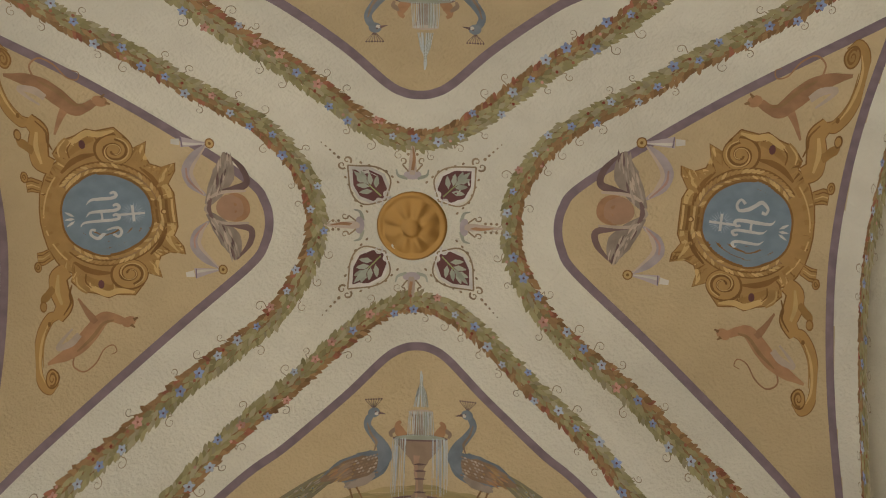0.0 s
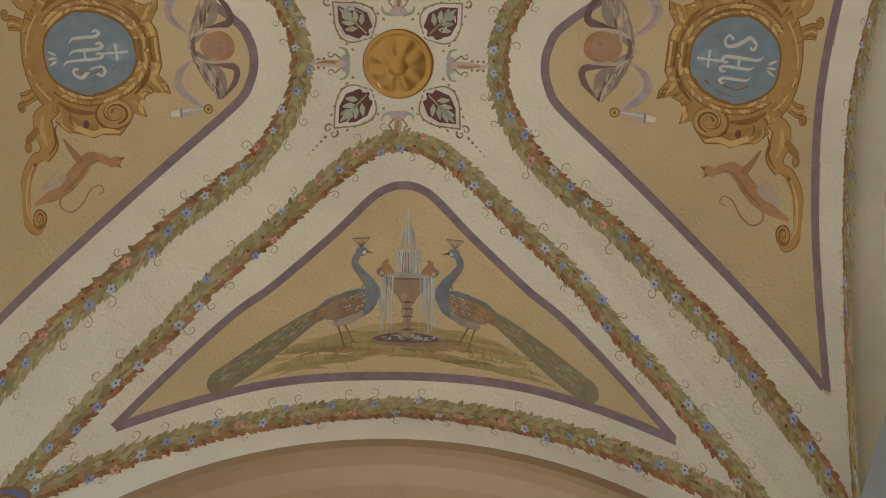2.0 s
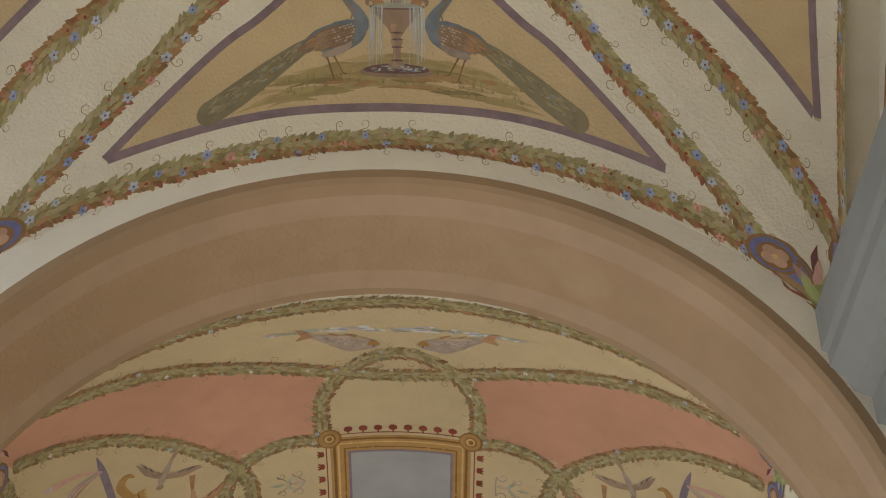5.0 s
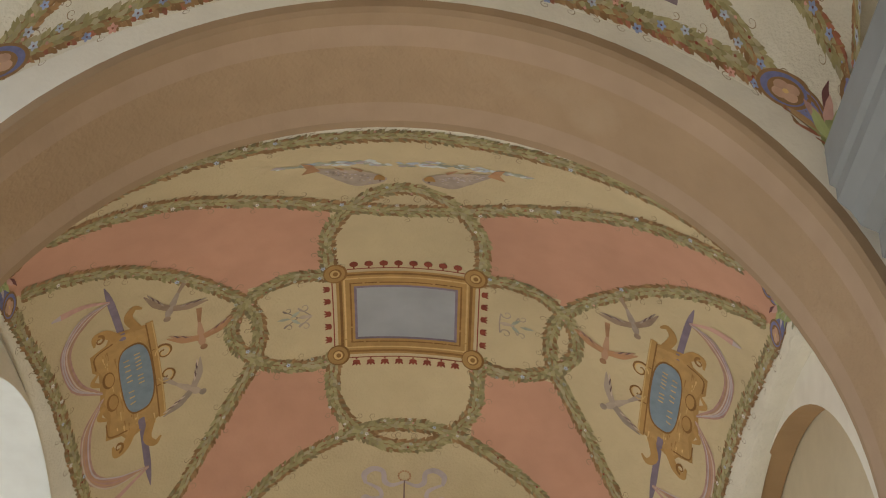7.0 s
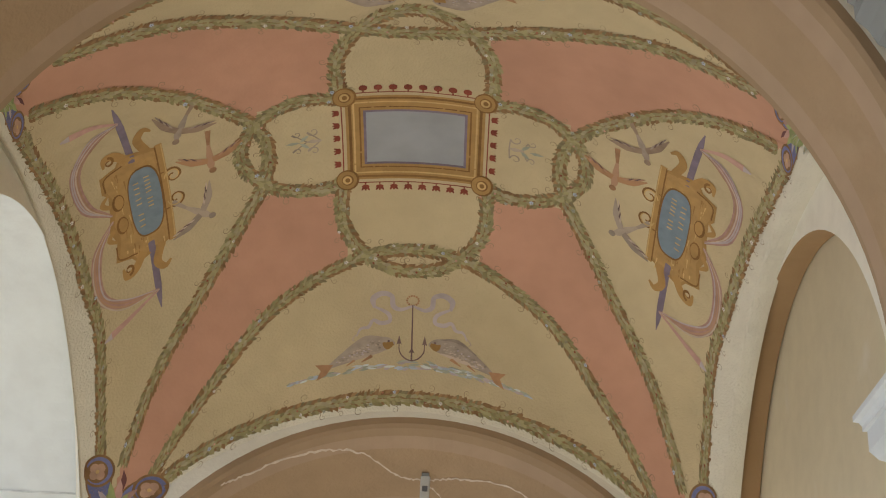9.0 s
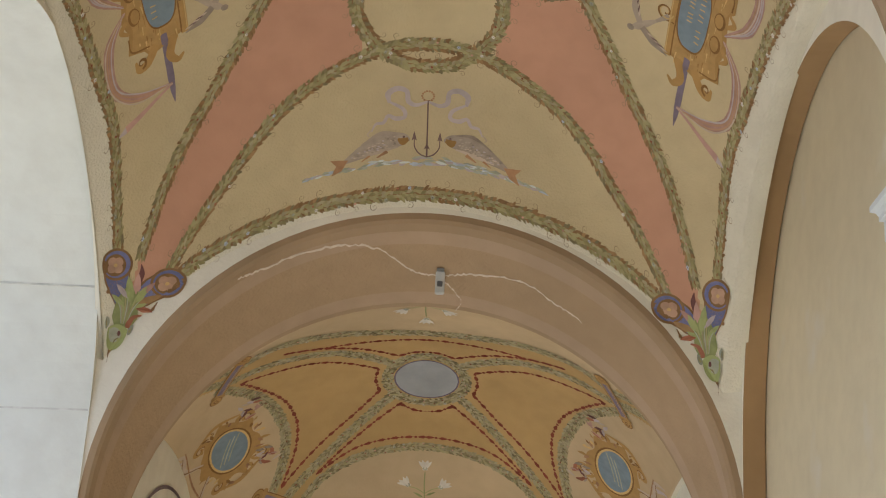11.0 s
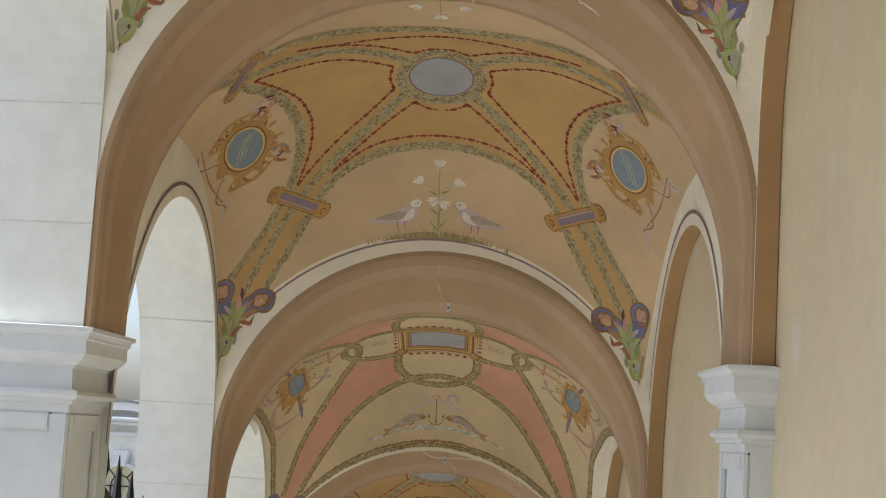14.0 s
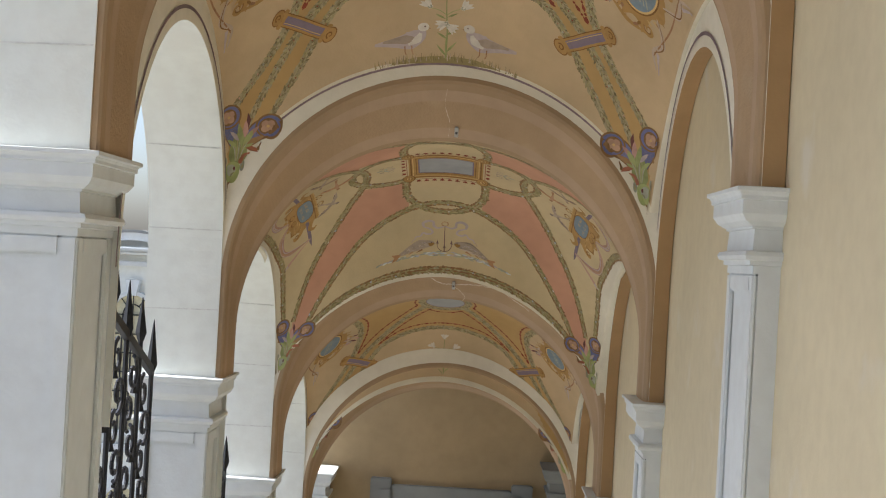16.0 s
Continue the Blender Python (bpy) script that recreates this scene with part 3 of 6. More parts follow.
        self.shape([(x + c * p * ln - s * q * wd, y + s * p * ln + c * q * wd) for p, q in pts], [(0, 1, 2, 3), (0, 3, 4, 5)], mat, coat)

    def flower(self, x, y, r, mat, heart, coat=4):
        a0 = self.rng.random() * 6
        for j in range(5):
            a = a0 + j * 2 * math.pi / 5
            self.leaf(x + r * 0.55 * math.cos(a), y + r * 0.55 * math.sin(a), a, r * 0.95, r * 0.75, mat, coat)
        self.oval(x, y, r * 0.22, r * 0.22, heart, coat + 1, n=6)

    def done(self, name, parent, label=""):
        v = np.asarray(self.verts, dtype=float)
        me = tri_mesh(name, on_vault(self.b, v[:, :2], v[:, 2]), self.faces, self.mats, self.idx)
        return part(name, me, parent, label)


def spline(pts, steps=5):
    p = np.asarray(pts, dtype=float)
    if len(p) < 3:
        return np.stack([p[0] + (p[-1] - p[0]) * t for t in np.linspace(0, 1, steps + 1)])
    q = np.concatenate([[2 * p[0] - p[1]], p, [2 * p[-1] - p[-2]]])
    out = []
    for i in range(1, len(q) - 2):
        for t in np.arange(steps) / steps:
            a, b, c, d = q[i - 1], q[i], q[i + 1], q[i + 2]
            out.append(0.5 * (2 * b + (c - a) * t + (2 * a - 5 * b + 4 * c - d) * t * t + (3 * b - a - 3 * c + d) * t ** 3))
    out.append(q[-2])
    return np.asarray(out)


def along(path, step):
    """Places and directions at even steps on a polyline."""
    d = np.concatenate([[0], np.cumsum(np.hypot(*np.diff(path, axis=0).T))])
    t = np.arange(step / 2, d[-1], step)
    p = np.stack([np.interp(t, d, path[:, k]) for k in (0, 1)], 1)
    e = np.stack([np.interp(t + 0.004, d, path[:, k]) - np.interp(t - 0.004, d, path[:, k]) for k in (0, 1)], 1)
    return p, np.arctan2(e[:, 1], e[:, 0])


def garland(P, pts, width=0.066, shade=1, tendrils=True, flowers=0.075, blur=False, calm=False):
    """A leafy garland: a dark core, three lanes of leaves, flowers and curled tendrils. shade: the side that lies in umber."""
    path = spline(pts, 10)
    P.stroke([tuple(p) for p in path], width * 0.66, UMBER if not blur else MOSS, 0, smooth=False)
    r = P.rng
    k = width / 0.058
    places, angles = along(path, 0.0135)
    for (x, y), a in zip(places, angles):
        nx, ny = -math.sin(a), math.cos(a)
        for lane in (-1, -0.35, 0.35, 1):
            o = lane * width * 0.40 + r.uniform(-0.005, 0.005)
            dark = lane * shade > 0.5
            m = r.choice((OLIVE, KHAKI, KHAKI, MOSS) if blur else (UMBER, UMBER, MOSS, SIENNA) if calm and dark else (OLIVE, GREEN, MOSS, UMBER) if calm and abs(lane) > 0.5 else (OLIVE, KHAKI, GREEN, OLIVE) if calm else (UMBER, SIENNA, SIENNA, UMBER, RUST) if dark else (GREEN, OLIVE, OLIVE, KHAKI) if abs(lane) > 0.5 else (GREEN, OLIVE, SIENNA) if lane * shade > 0 else (GREEN, OLIVE, KHAKI))
            P.leaf(x + nx * o, y + ny * o, a + lane * r.uniform(0.5, 1.0) + r.uniform(-0.3, 0.3), r.uniform(0.022, 0.034) * k, r.uniform(0.013, 0.019) * k, m,
                   1 + (abs(lane) < 0.5) + r.random())
    if flowers:
        for (x, y), a in zip(*along(path, flowers)):
            o = r.uniform(-0.5, 0.5) * width
            if (blur or calm) and r.random() < 0.4:
                continue
            m = r.choice((BLUE, BLUE, BLUE_L, BLUE_L, BLUSH)) if not (blur or calm) else r.choice((KHAKI, SAGE, KHAKI)) if blur else r.choice((PALE, SAGE, BLUE_L))
            P.flower(x - math.sin(a) * o, y + math.cos(a) * o, r.uniform(0.0125, 0.0185) * (0.6 if blur or calm else 1), m, WINE if m != BLUSH else RUST, 4)
        for (x, y), a in zip(*along(path, 0.2 if calm else 0.06)):
            o = r.uniform(-0.45, 0.45) * width
            P.oval(x - math.sin(a) * o, y + math.cos(a) * o, 0.0055, 0.0055, r.choice((RUST, BRICKRED, BLUSH)), 4, n=6)
    if tendrils:
        for (x, y), a in zip(*along(path, 0.085)):
            side = r.choice((-1, 1))
            o = side * width * 0.5
            bx, by = x - math.sin(a) * o, y + math.cos(a) * o
            ex, ey = bx - math.sin(a) * side * 0.024 + math.cos(a) * 0.012, by + math.cos(a) * side * 0.024 + math.sin(a) * 0.012
            P.scroll(ex, ey, r.uniform(0.013, 0.019), math.degrees(math.atan2(by - ey, bx - ex)) + r.uniform(-40, 40), r.choice((-1.1, 1.1)), 0.0026, TENDRIL, 1, tail=(bx, by))


def line(P, pts, w=0.029, mat=PURPLE, smooth=True):
    P.stroke(pts, w, mat, 0, steps=10, smooth=smooth)


# ---- first bay: groin vault with peacocks, cartouches and gilt boss ----
def both(half, sy, sx0, swap=False):
    """A half outline made whole about the bay's axis; sx0: how far the painter's axis lies aside."""
    pts = [(-s, y) for s, y in reversed(half[1:])] + list(half) if not swap else [(s, -y) for s, y in reversed(half[1:])] + list(half)
    return [((s if not swap else sy * s) + sx0, sy * y if not swap else y) for s, y in pts]


def triangle_lines(b, parent):
    for sy in (1, -1):
        P = Paint(b)
        line(P, both([(0, 0.432), (0.05, 0.44), (0.11, 0.475), (0.24, 0.595), (0.43, 0.74), (0.575, 0.825), (0.92, 1.075)], sy, -0.018))
        line(P, both([(0, 1.09), (0.45, 1.07), (0.92, 1.078)], sy, -0.01))
        P.done("painted_border", parent, "dull purple painted border line")
        P = Paint(b)
        line(P, both([(0.482, 0), (0.495, 0.07), (0.54, 0.14), (0.72, 0.285), (1.04, 0.525), (1.43, 0.785)], sy, -0.034, True))
        line(P, both([(1.375, 0), (1.385, 0.4), (1.42, 0.79)], sy, -0.01, True))
        P.done("painted_border", parent, "dull purple painted border line")


def bay1_garlands(b, parent):
    for sy in (1, -1):
        P = Paint(b, (0, 0.1 * sy)).set_out()
        garland(P, both([(0, 0.277), (0.10, 0.30), (0.20, 0.36), (0.39, 0.52), (0.613, 0.685), (0.755, 0.815), (1.075, 1.047), (1.25, 1.17)], sy, -0.022), shade=sy)
        P.done("painted_garland", parent, "painted leaf garland with blue and red flowers")
        P = Paint(b, (0.2 * sy, 0.3)).set_out()
        garland(P, both([(0.326, 0), (0.34, 0.11), (0.40, 0.23), (0.50, 0.345), (0.72, 0.49), (0.86, 0.595), (1.08, 0.74), (1.37, 0.955), (1.53, 1.06)], sy, -0.034, True), shade=-sy)
        P.done("painted_garland", parent, "painted leaf garland with blue and red flowers")
        P = Paint(b, (0.4 * sy, 0.5)).set_out()
        garland(P, both([(0, 1.20), (0.58, 1.185), (1.1, 1.178), (1.27, 1.185)], sy, 0.0), shade=sy)
        P.done("painted_garland", parent, "painted leaf garland along the arch")
        P = Paint(b, (0.6 * sy, 0.7)).set_out()
        garland(P, both([(1.525, 0), (1.54, 0.35), (1.56, 0.7), (1.57, 1.0)], sy, 0.0, True), width=0.07, shade=sy)
        P.done("painted_garland", parent, "painted leaf garland along the wall")


def peacocks(b, parent, sy):
    k = 0.00188
    at = (0.0, sy * 0.975)
    P = Paint(b, at, 0, k, flip=sy > 0)
    r = P.rng
    # meadow: long thin washes, thinner and paler towards its ends
    for j in range(150):
        x = r.gauss(0, 105)
        if abs(x) > 265:
            continue
        top, low = 36 - 0.075 * abs(x), -20 - 0.07 * abs(x)
        t = r.random()
        y = low + (top - low) * t * (1 - 0.25 * abs(x) / 265)
        ln = r.uniform(26, 70)
        m = r.choice((TURF, TURF, GRASS)) if t > 0.75 or abs(x) > 200 else r.choice((GRASS, TURF, GRASS, GRASS_D, EARTH, TURF))
        bend = r.uniform(-3, 3) - abs(x) * 0.012
        P.stroke([(x - ln, y + bend - 2), (x - ln / 3, y), (x + ln / 3, y + r.uniform(-2, 2)), (x + ln, y + bend - 2)], [1, r.uniform(5, 12), r.uniform(5, 11), 1], m, (0 if m is TURF else 1) + r.random(), steps=3)
    for j in range(60):
        x, y = r.uniform(-250, 250), r.uniform(-16, 14)
        y -= abs(x) * 0.06
        for o in (-2.4, 0, 2.4):
            P.stroke([(x + o * 0.4, y), (x + o * 1.4, y + r.uniform(6, 13))], [1.8, 0.5], r.choice((GRASS_D, OLIVE, GRASS_D)), 2, steps=1)
    for m in (1, -1):
        Q = P.set_out(at, 0, k, mirror=m > 0, flip=sy > 0)
        # tail with a rounded end and rows of eyes
        Q.stroke([(140, 74), (178, 54), (225, 27), (280, -4), (322, -24), (340, -30)], [14, 28, 38, 45, 44, 26], TAILC, 2)
        Q.oval(328, -26, 24, 22, TAILC, 2, turn=-25)
        for j in range(90):
            t = r.uniform(0.02, 1)
            x, y = 165 + 165 * t, 60 - 86 * t + r.uniform(-1, 1) * (10 + 9 * t)
            Q.leaf(x, y, -0.5 + r.uniform(-0.3, 0.3), r.uniform(12, 22), 3.0, r.choice((OLIVE, TAILC, GRASS_D, MOSS, WING)), 3)
        for j in range(34):
            t = r.uniform(0.08, 1)
            x, y = 170 + 160 * t, 58 - 84 * t + r.uniform(-1, 1) * (9 + 8 * t)
            Q.oval(x, y, 3.0, 2.4, OLIVE, 4, n=7)
            Q.oval(x, y, 1.9, 1.6, SLATE, 5, n=6)
        # body: slate back and breast, brown wing in rows of feathers
        Q.stroke([(60, 96), (78, 80), (108, 70), (142, 68), (176, 58)], [20, 50, 58, 40, 8], SLATE, 3)
        Q.stroke([(72, 82), (100, 74), (134, 68), (178, 56)], [14, 40, 36, 6], BIRD, 4)
        Q.stroke([(82, 58), (100, 48), (124, 42), (136, 40)], [8, 16, 12, 3], WING, 4)
        for row in range(8):
            for n in range(13):
                x = 77 + n * 6.4 + (row % 2) * 3
                y = 94 - row * 5.4 - n * 1.6
                if abs(y - (80 - (x - 78) * 0.22)) < 19 - max(x - 120, 0) * 0.2:
                    Q.leaf(x, y, -0.45 + r.uniform(-0.15, 0.15), 6.5 if x < 125 else 20, 3.6 if x < 125 else 5, r.choice((SCALE, BIRD, BIRD, FUR_L) if x < 118 else (EARTH, FUR, BIRD, MARBLE)), 5 + 0.1 * n)
        # neck, head, crest
        Q.stroke([(84, 170), (94, 160), (96, 146), (84, 128), (70, 110), (64, 88), (76, 62)], [9, 13, 13, 15, 20, 28, 6], SLATE, 5)
        Q.stroke([(97, 152), (90, 132), (80, 116), (84, 100)], [2, 4, 5, 2], MARBLE, 6)
        Q.oval(85, 170, 11, 9, SLATE, 6, n=12)
        Q.oval(80, 168, 4, 3.4, WHITE, 7, n=8)
        Q.stroke([(77, 169), (64, 166)], [5, 1], WING_D, 7, steps=1)
        Q.oval(82, 171, 1.6, 1.6, WING_D, 8, n=6)
        for j in range(7):
            x = 72 + j * 4.6
            Q.stroke([(86, 177), (x, 192)], 0.9, WING_D, 4, steps=1)
            Q.oval(x, 194, 1.9, 1.9, WING_D, 4, n=6)
        # thighs, shanks and spread toes
        for x0, y0, x1, y1 in ((116, 42, 98, 6), (128, 40, 114, -4)):
            Q.stroke([(x0 + 2, y0 + 8), (x0 - 2, y0 - 6)], [12, 5], WING, 4, steps=2)
            Q.stroke([(x0 - 2, y0 - 4), (x1, y1)], [3.4, 2.6], UMBER, 5, steps=2)
            for o in (-13, -5, 7):
                Q.stroke([(x1, y1), (x1 + o, y1 - 4)], [2.4, 0.8], UMBER, 5, steps=1)
    P.set_out(at, 0, k, flip=sy > 0)
    # fountain: round basin, turned column, bowl with two figures, upper cup and jet
    P.oval(0, 6, 68, 13, MARBLE, 3, n=32)
    P.oval(0, 9, 61, 9, WING_D, 4, n=32)
    for j in range(26):
        a = r.uniform(0, 6.28)
        P.leaf(50 * math.cos(a) * r.random(), 9 + 6 * math.sin(a), 0, 13, 2.2, r.choice((SLATE, MARBLE, WING, SAGE)), 5)
    P.stroke([(0, 9), (0, 18), (0, 26), (0, 44), (0, 58), (0, 66), (0, 74), (0, 82), (0, 98), (0, 112), (0, 122)], [34, 28, 16, 14, 22, 14, 26, 34, 62, 84, 98], MARBLE, 5, steps=2)
    P.stroke([(-5, 14), (-4, 40), (-7, 60), (-6, 90)], [4, 3, 5, 12], ROSETTE, 6)
    for y in (24, 48, 62, 74):
        P.leaf(0, y, 0, 24, 4, WING_D, 6)
    P.oval(0, 122, 51, 6.5, WING_D, 6, n=24)
    P.oval(0, 123, 46, 4.6, SAGE, 7, n=24)
    for m in (-1, 1):
        P.stroke([(m * 30, 124), (m * 38, 134), (m * 42, 146), (m * 36, 152)], [16, 18, 10, 5], FUR, 6)
        P.stroke([(m * 42, 140), (m * 54, 132), (m * 52, 124)], [8, 8, 4], MARBLE, 6)
    P.stroke([(0, 122), (0, 136), (0, 150), (0, 160), (0, 168)], [20, 24, 28, 30, 44], MARBLE, 6)
    P.oval(0, 169, 23.5, 4.4, FUR_L, 7)
    for j in range(26):
        x = r.uniform(-1, 1)
        P.stroke([(x * 2, 240 - abs(x) * 30), (x * 8, 214 - abs(x) * 8), (x * 15, 178)], [0.8, 2.4, 0.8], r.choice((WATER, WATER, SAGE)), 8)
    P.stroke([(-1, 244), (0, 232), (0, 214), (0, 200)], [2, 6, 5, 1], WATER, 7)
    for j in range(34):
        x = r.uniform(-1, 1)
        P.stroke([(x * 22, 170), (x * 24, 150), (x * 25, 126)], [1.0, 1.1, 0.6], r.choice((WATER, WATER, SAGE)), 8, steps=2)
    for j in range(46):
        x = r.choice((-1, 1)) * r.uniform(0.25, 1) ** 0.6 * 50
        e = r.uniform(12, 60)
        P.stroke([(x, 122), (x * 1.03, 90), (x * 1.06, e)], [1.0, 1.0, 0.5], r.choice((WATER, WATER, SAGE, BLUE_L)), 9, steps=2)
    for j in range(16):
        x = r.choice((-1, 1)) * r.uniform(10, 52)
        P.oval(x, r.uniform(7, 14), r.uniform(2, 4), 1.4, BLUE_L, 8, n=7)
    P.done("painted_peacocks", parent, "two painted peacocks beside a fountain on grass")


def cartouche(b, parent, sx):
    """Gilt scroll frame round a blue medallion; p runs outwards, q along the walk."""
    k = 0.00146
    P = Paint(b, (1.078, -0.072) if sx > 0 else (-1.055, -0.05), 0, k, mirror=sx < 0)
    even = P.place
    reach = (-350, -166, 0, 146, 196) if sx > 0 else (-330, -168, 0, 140, 184)
    ahead, back, lean = (0.87, 1.04, 0.08) if sx > 0 else (0.86, 0.97, 0.11)

    def uneven(p, q):      # the painter drew both askew, one narrower than the other
        return even(float(np.interp(p, (-360, -160, 0, 160, 240), reach)) - lean * max(q, 0), q * (ahead if q > 0 else back))
    P.place = uneven
    r = P.rng
    half = [(-152, 0), (-150, 44), (-140, 66), (-156, 96), (-158, 117), (-128, 108), (-106, 118), (-98, 138), (-104, 172), (-76, 158), (-66, 182), (-44, 210), (-6, 204), (14, 210), (44, 196), (66, 190),
            (92, 172), (104, 158), (96, 140), (120, 126), (134, 104), (150, 70), (156, 34), (157, 0)]
    outline = half + [(p, -q) for p, q in reversed(half[1:-1])]
    P.poly([(p * 1.02, q * 1.015) for p, q in outline], GILT_D, 0)
    P.poly(outline, GILT, 1)
    # brushed shade along the rim
    edge = outline + outline[:1]
    for (p0, q0), (p1, q1) in zip(edge, edge[1:]):
        n = max(2, int(math.hypot(p1 - p0, q1 - q0) / 5))
        for i in range(n):
            t = (i + r.random()) / n
            p, q = p0 + (p1 - p0) * t, q0 + (q1 - q0) * t
            f, turn = r.uniform(0.82, 0.93), r.uniform(-0.06, 0.06)
            P.stroke([(p * 0.985, q * 0.985), (p * (f + 1) / 2 + q * turn / 2, q * (f + 1) / 2 - p * turn / 2), (p * f + q * turn, q * f - p * turn)], [6, 4, 0.8], r.choice((GILT_M, GILT_M, GILT, GILT_L, GILT_D)), 1.4 + 0.4 * r.random(), steps=2)
    ringed = lambda f, lo, hi, n=30: [(f * math.cos(radians(lo + (hi - lo) * j / n)), f * math.sin(radians(lo + (hi - lo) * j / n))) for j in range(n + 1)]
    for q in (1, -1):
        # hollow plate towards the crown, with its horn
        P.stroke([(-144, q * 14), (-140, q * 52), (-128, q * 74), (-142, q * 106)], [6, 12, 12, 3], GILT_L, 2)
        P.stroke([(-128, q * 20), (-122, q * 56), (-108, q * 86), (-86, q * 112)], [5, 9, 10, 4], GILT_D, 2)
        P.stroke([(-100, q * 128), (-94, q * 150), (-98, q * 166)], [8, 10, 3], GILT_L, 2)
        # large curl and the folded band behind it
        P.oval(-36, q * 158, 41, 40, GILT_D, 2, n=26)
        P.oval(-38, q * 157, 37, 36, GILT, 3, n=26)
        P.scroll(-38, q * 156, 30, 100 * q, 1.7 * q, 9, GILT_D, 4)
        P.scroll(-39, q * 155, 33, 100 * q, 1.5 * q, 3.4, GILT_L, 5)
        P.stroke([(-44, q * 204), (-12, q * 197), (16, q * 202), (44, q * 188), (70, q * 176)], [5, 14, 15, 14, 6], GILT_L, 3)
        P.stroke([(0, q * 186), (18, q * 184), (40, q * 172), (70, q * 152)], [8, 16, 17, 10], GILT_M, 3)
        P.stroke([(4, q * 150), (34, q * 146), (64, q * 134), (92, q * 112)], [6, 14, 14, 6], GILT_D, 3)
        P.oval(30, q * 176, 8, 11, WINE, 4, n=10)
        P.stroke([(64, q * 190), (82, q * 172), (80, q * 148)], [16, 22, 16], GILT, 4)
        P.stroke([(70, q * 190), (90, q * 170), (90, q * 150)], [2, 5, 3], GILT_L, 5)
        P.stroke([(56, q * 182), (68, q * 166), (66, q * 146)], [2, 4, 3], GILT_D, 5)
        # rim between the arms and its outer rolls
        P.stroke(ringed(143, q * 4, q * 46), 13, GILT_M, 2, steps=2)
        P.stroke(ringed(150, q * 4, q * 44), 4, GILT_L, 3, steps=2)
        P.stroke([(146, q * 84), (172, q * 92), (196, q * 92)], [30, 36, 34], GILT_D, 2)
        P.stroke([(146, q * 84), (172, q * 92), (195, q * 91)], [25, 31, 29], GILT, 3)
        for o in (-9, 0, 9):
            P.stroke([(150, q * (84 + o)), (172, q * (92 + o)), (194, q * (91 + o))], [2, 3, 3], GILT_D if o else GILT_L, 4)
        P.oval(199, q * 112, 16, 14, GILT_D, 4, n=16)
        P.oval(198, q * 112, 12, 11, GILT, 5, n=16)
        P.scroll(199, q * 111, 8, 0, 1.1 * q, 4, GILT_D, 6)
        # arm with its side curl, and the great scroll
        P.stroke([(112, q * 128), (136, q * 146), (136, q * 180), (128, q * 216), (148, q * 246)], [42, 50, 52, 48, 34], GILT_D, 1)
        P.stroke([(112, q * 128), (137, q * 146), (137, q * 180), (129, q * 216), (149, q * 246)], [36, 44, 46, 42, 29], GILT, 2)
        P.stroke([(104, q * 168), (112, q * 190), (112, q * 214), (132, q * 240)], [3, 6, 5, 3], GILT_D, 3)
        P.stroke([(136, q * 138), (142, q * 178), (134, q * 214)], [6, 13, 7], GILT_L, 3)
        P.stroke([(150, q * 170), (172, q * 186), (192, q * 196), (196, q * 216)], [22, 24, 22, 10], GILT_M, 2)
        P.oval(194, q * 212, 15, 14, GILT_D, 4, n=14)
        P.oval(193, q * 212, 11, 10, GILT, 5, n=12)
        way = [(140, q * 238), (172, q * 244), (208, q * 276), (228, q * 322), (230, q * 362), (214, q * 396), (182, q * 412), (156, q * 398)]
        P.stroke(way, [18, 34, 40, 38, 34, 30, 22, 12], GILT_D, 1)
        P.stroke(way, [13, 29, 35, 33, 29, 25, 18, 8], GILT, 2)
        P.stroke([(176, q * 252), (206, q * 288), (220, q * 326), (220, q * 364), (204, q * 392)], [3, 9, 11, 9, 3], GILT_L, 3)
        P.stroke([(158, q * 246), (186, q * 268), (206, q * 312), (210, q * 356)], [3, 6, 6, 3], GILT_M, 3)
        P.oval(176, q * 386, 26, 24, GILT_D, 3, n=20)
        P.oval(176, q * 386, 22, 20, GILT, 4, n=20)
        P.scroll(176, q * 386, 18, 60 * q, 1.4 * q, 6, GILT_D, 5)
        P.oval(176, q * 256, 7, 6, GILT_D, 5, n=10)
        # leaping beast as a plain shape
        P.stroke([(-14, q * 274), (8, q * 262), (34, q * 262), (66, q * 292), (96, q * 318), (132, q * 336), (160, q * 344), (192, q * 350)], [18, 22, 34, 42, 40, 30, 16, 7], FUR, 4)
        P.stroke([(6, q * 268), (34, q * 274), (64, q * 304), (104, q * 332)], [4, 8, 10, 4], SIENNA, 5)
        P.stroke([(96, q * 292), (118, q * 310), (152, q * 318), (140, q * 300), (112, q * 276)], [16, 18, 12, 9, 5], FUR_L, 5)
        P.stroke([(52, q * 268), (72, q * 240), (92, q * 204)], [22, 14, 5], FUR, 4)
        P.oval(-26, q * 276, 16, 13, FUR, 4, turn=25 * q, n=12)
        P.stroke([(-30, q * 284), (-38, q * 292)], [7, 3], UMBER, 5, steps=1)
        P.stroke([(-36, q * 272), (-46, q * 268)], [8, 4], UMBER, 5, steps=1)
        P.stroke([(112, q * 340), (114, q * 366), (88, q * 382), (58, q * 366), (36, q * 336), (12, q * 328), (4, q * 344), (18, q * 350)], [5, 4, 4, 4, 3.4, 3, 2.6, 2], FUR, 2)
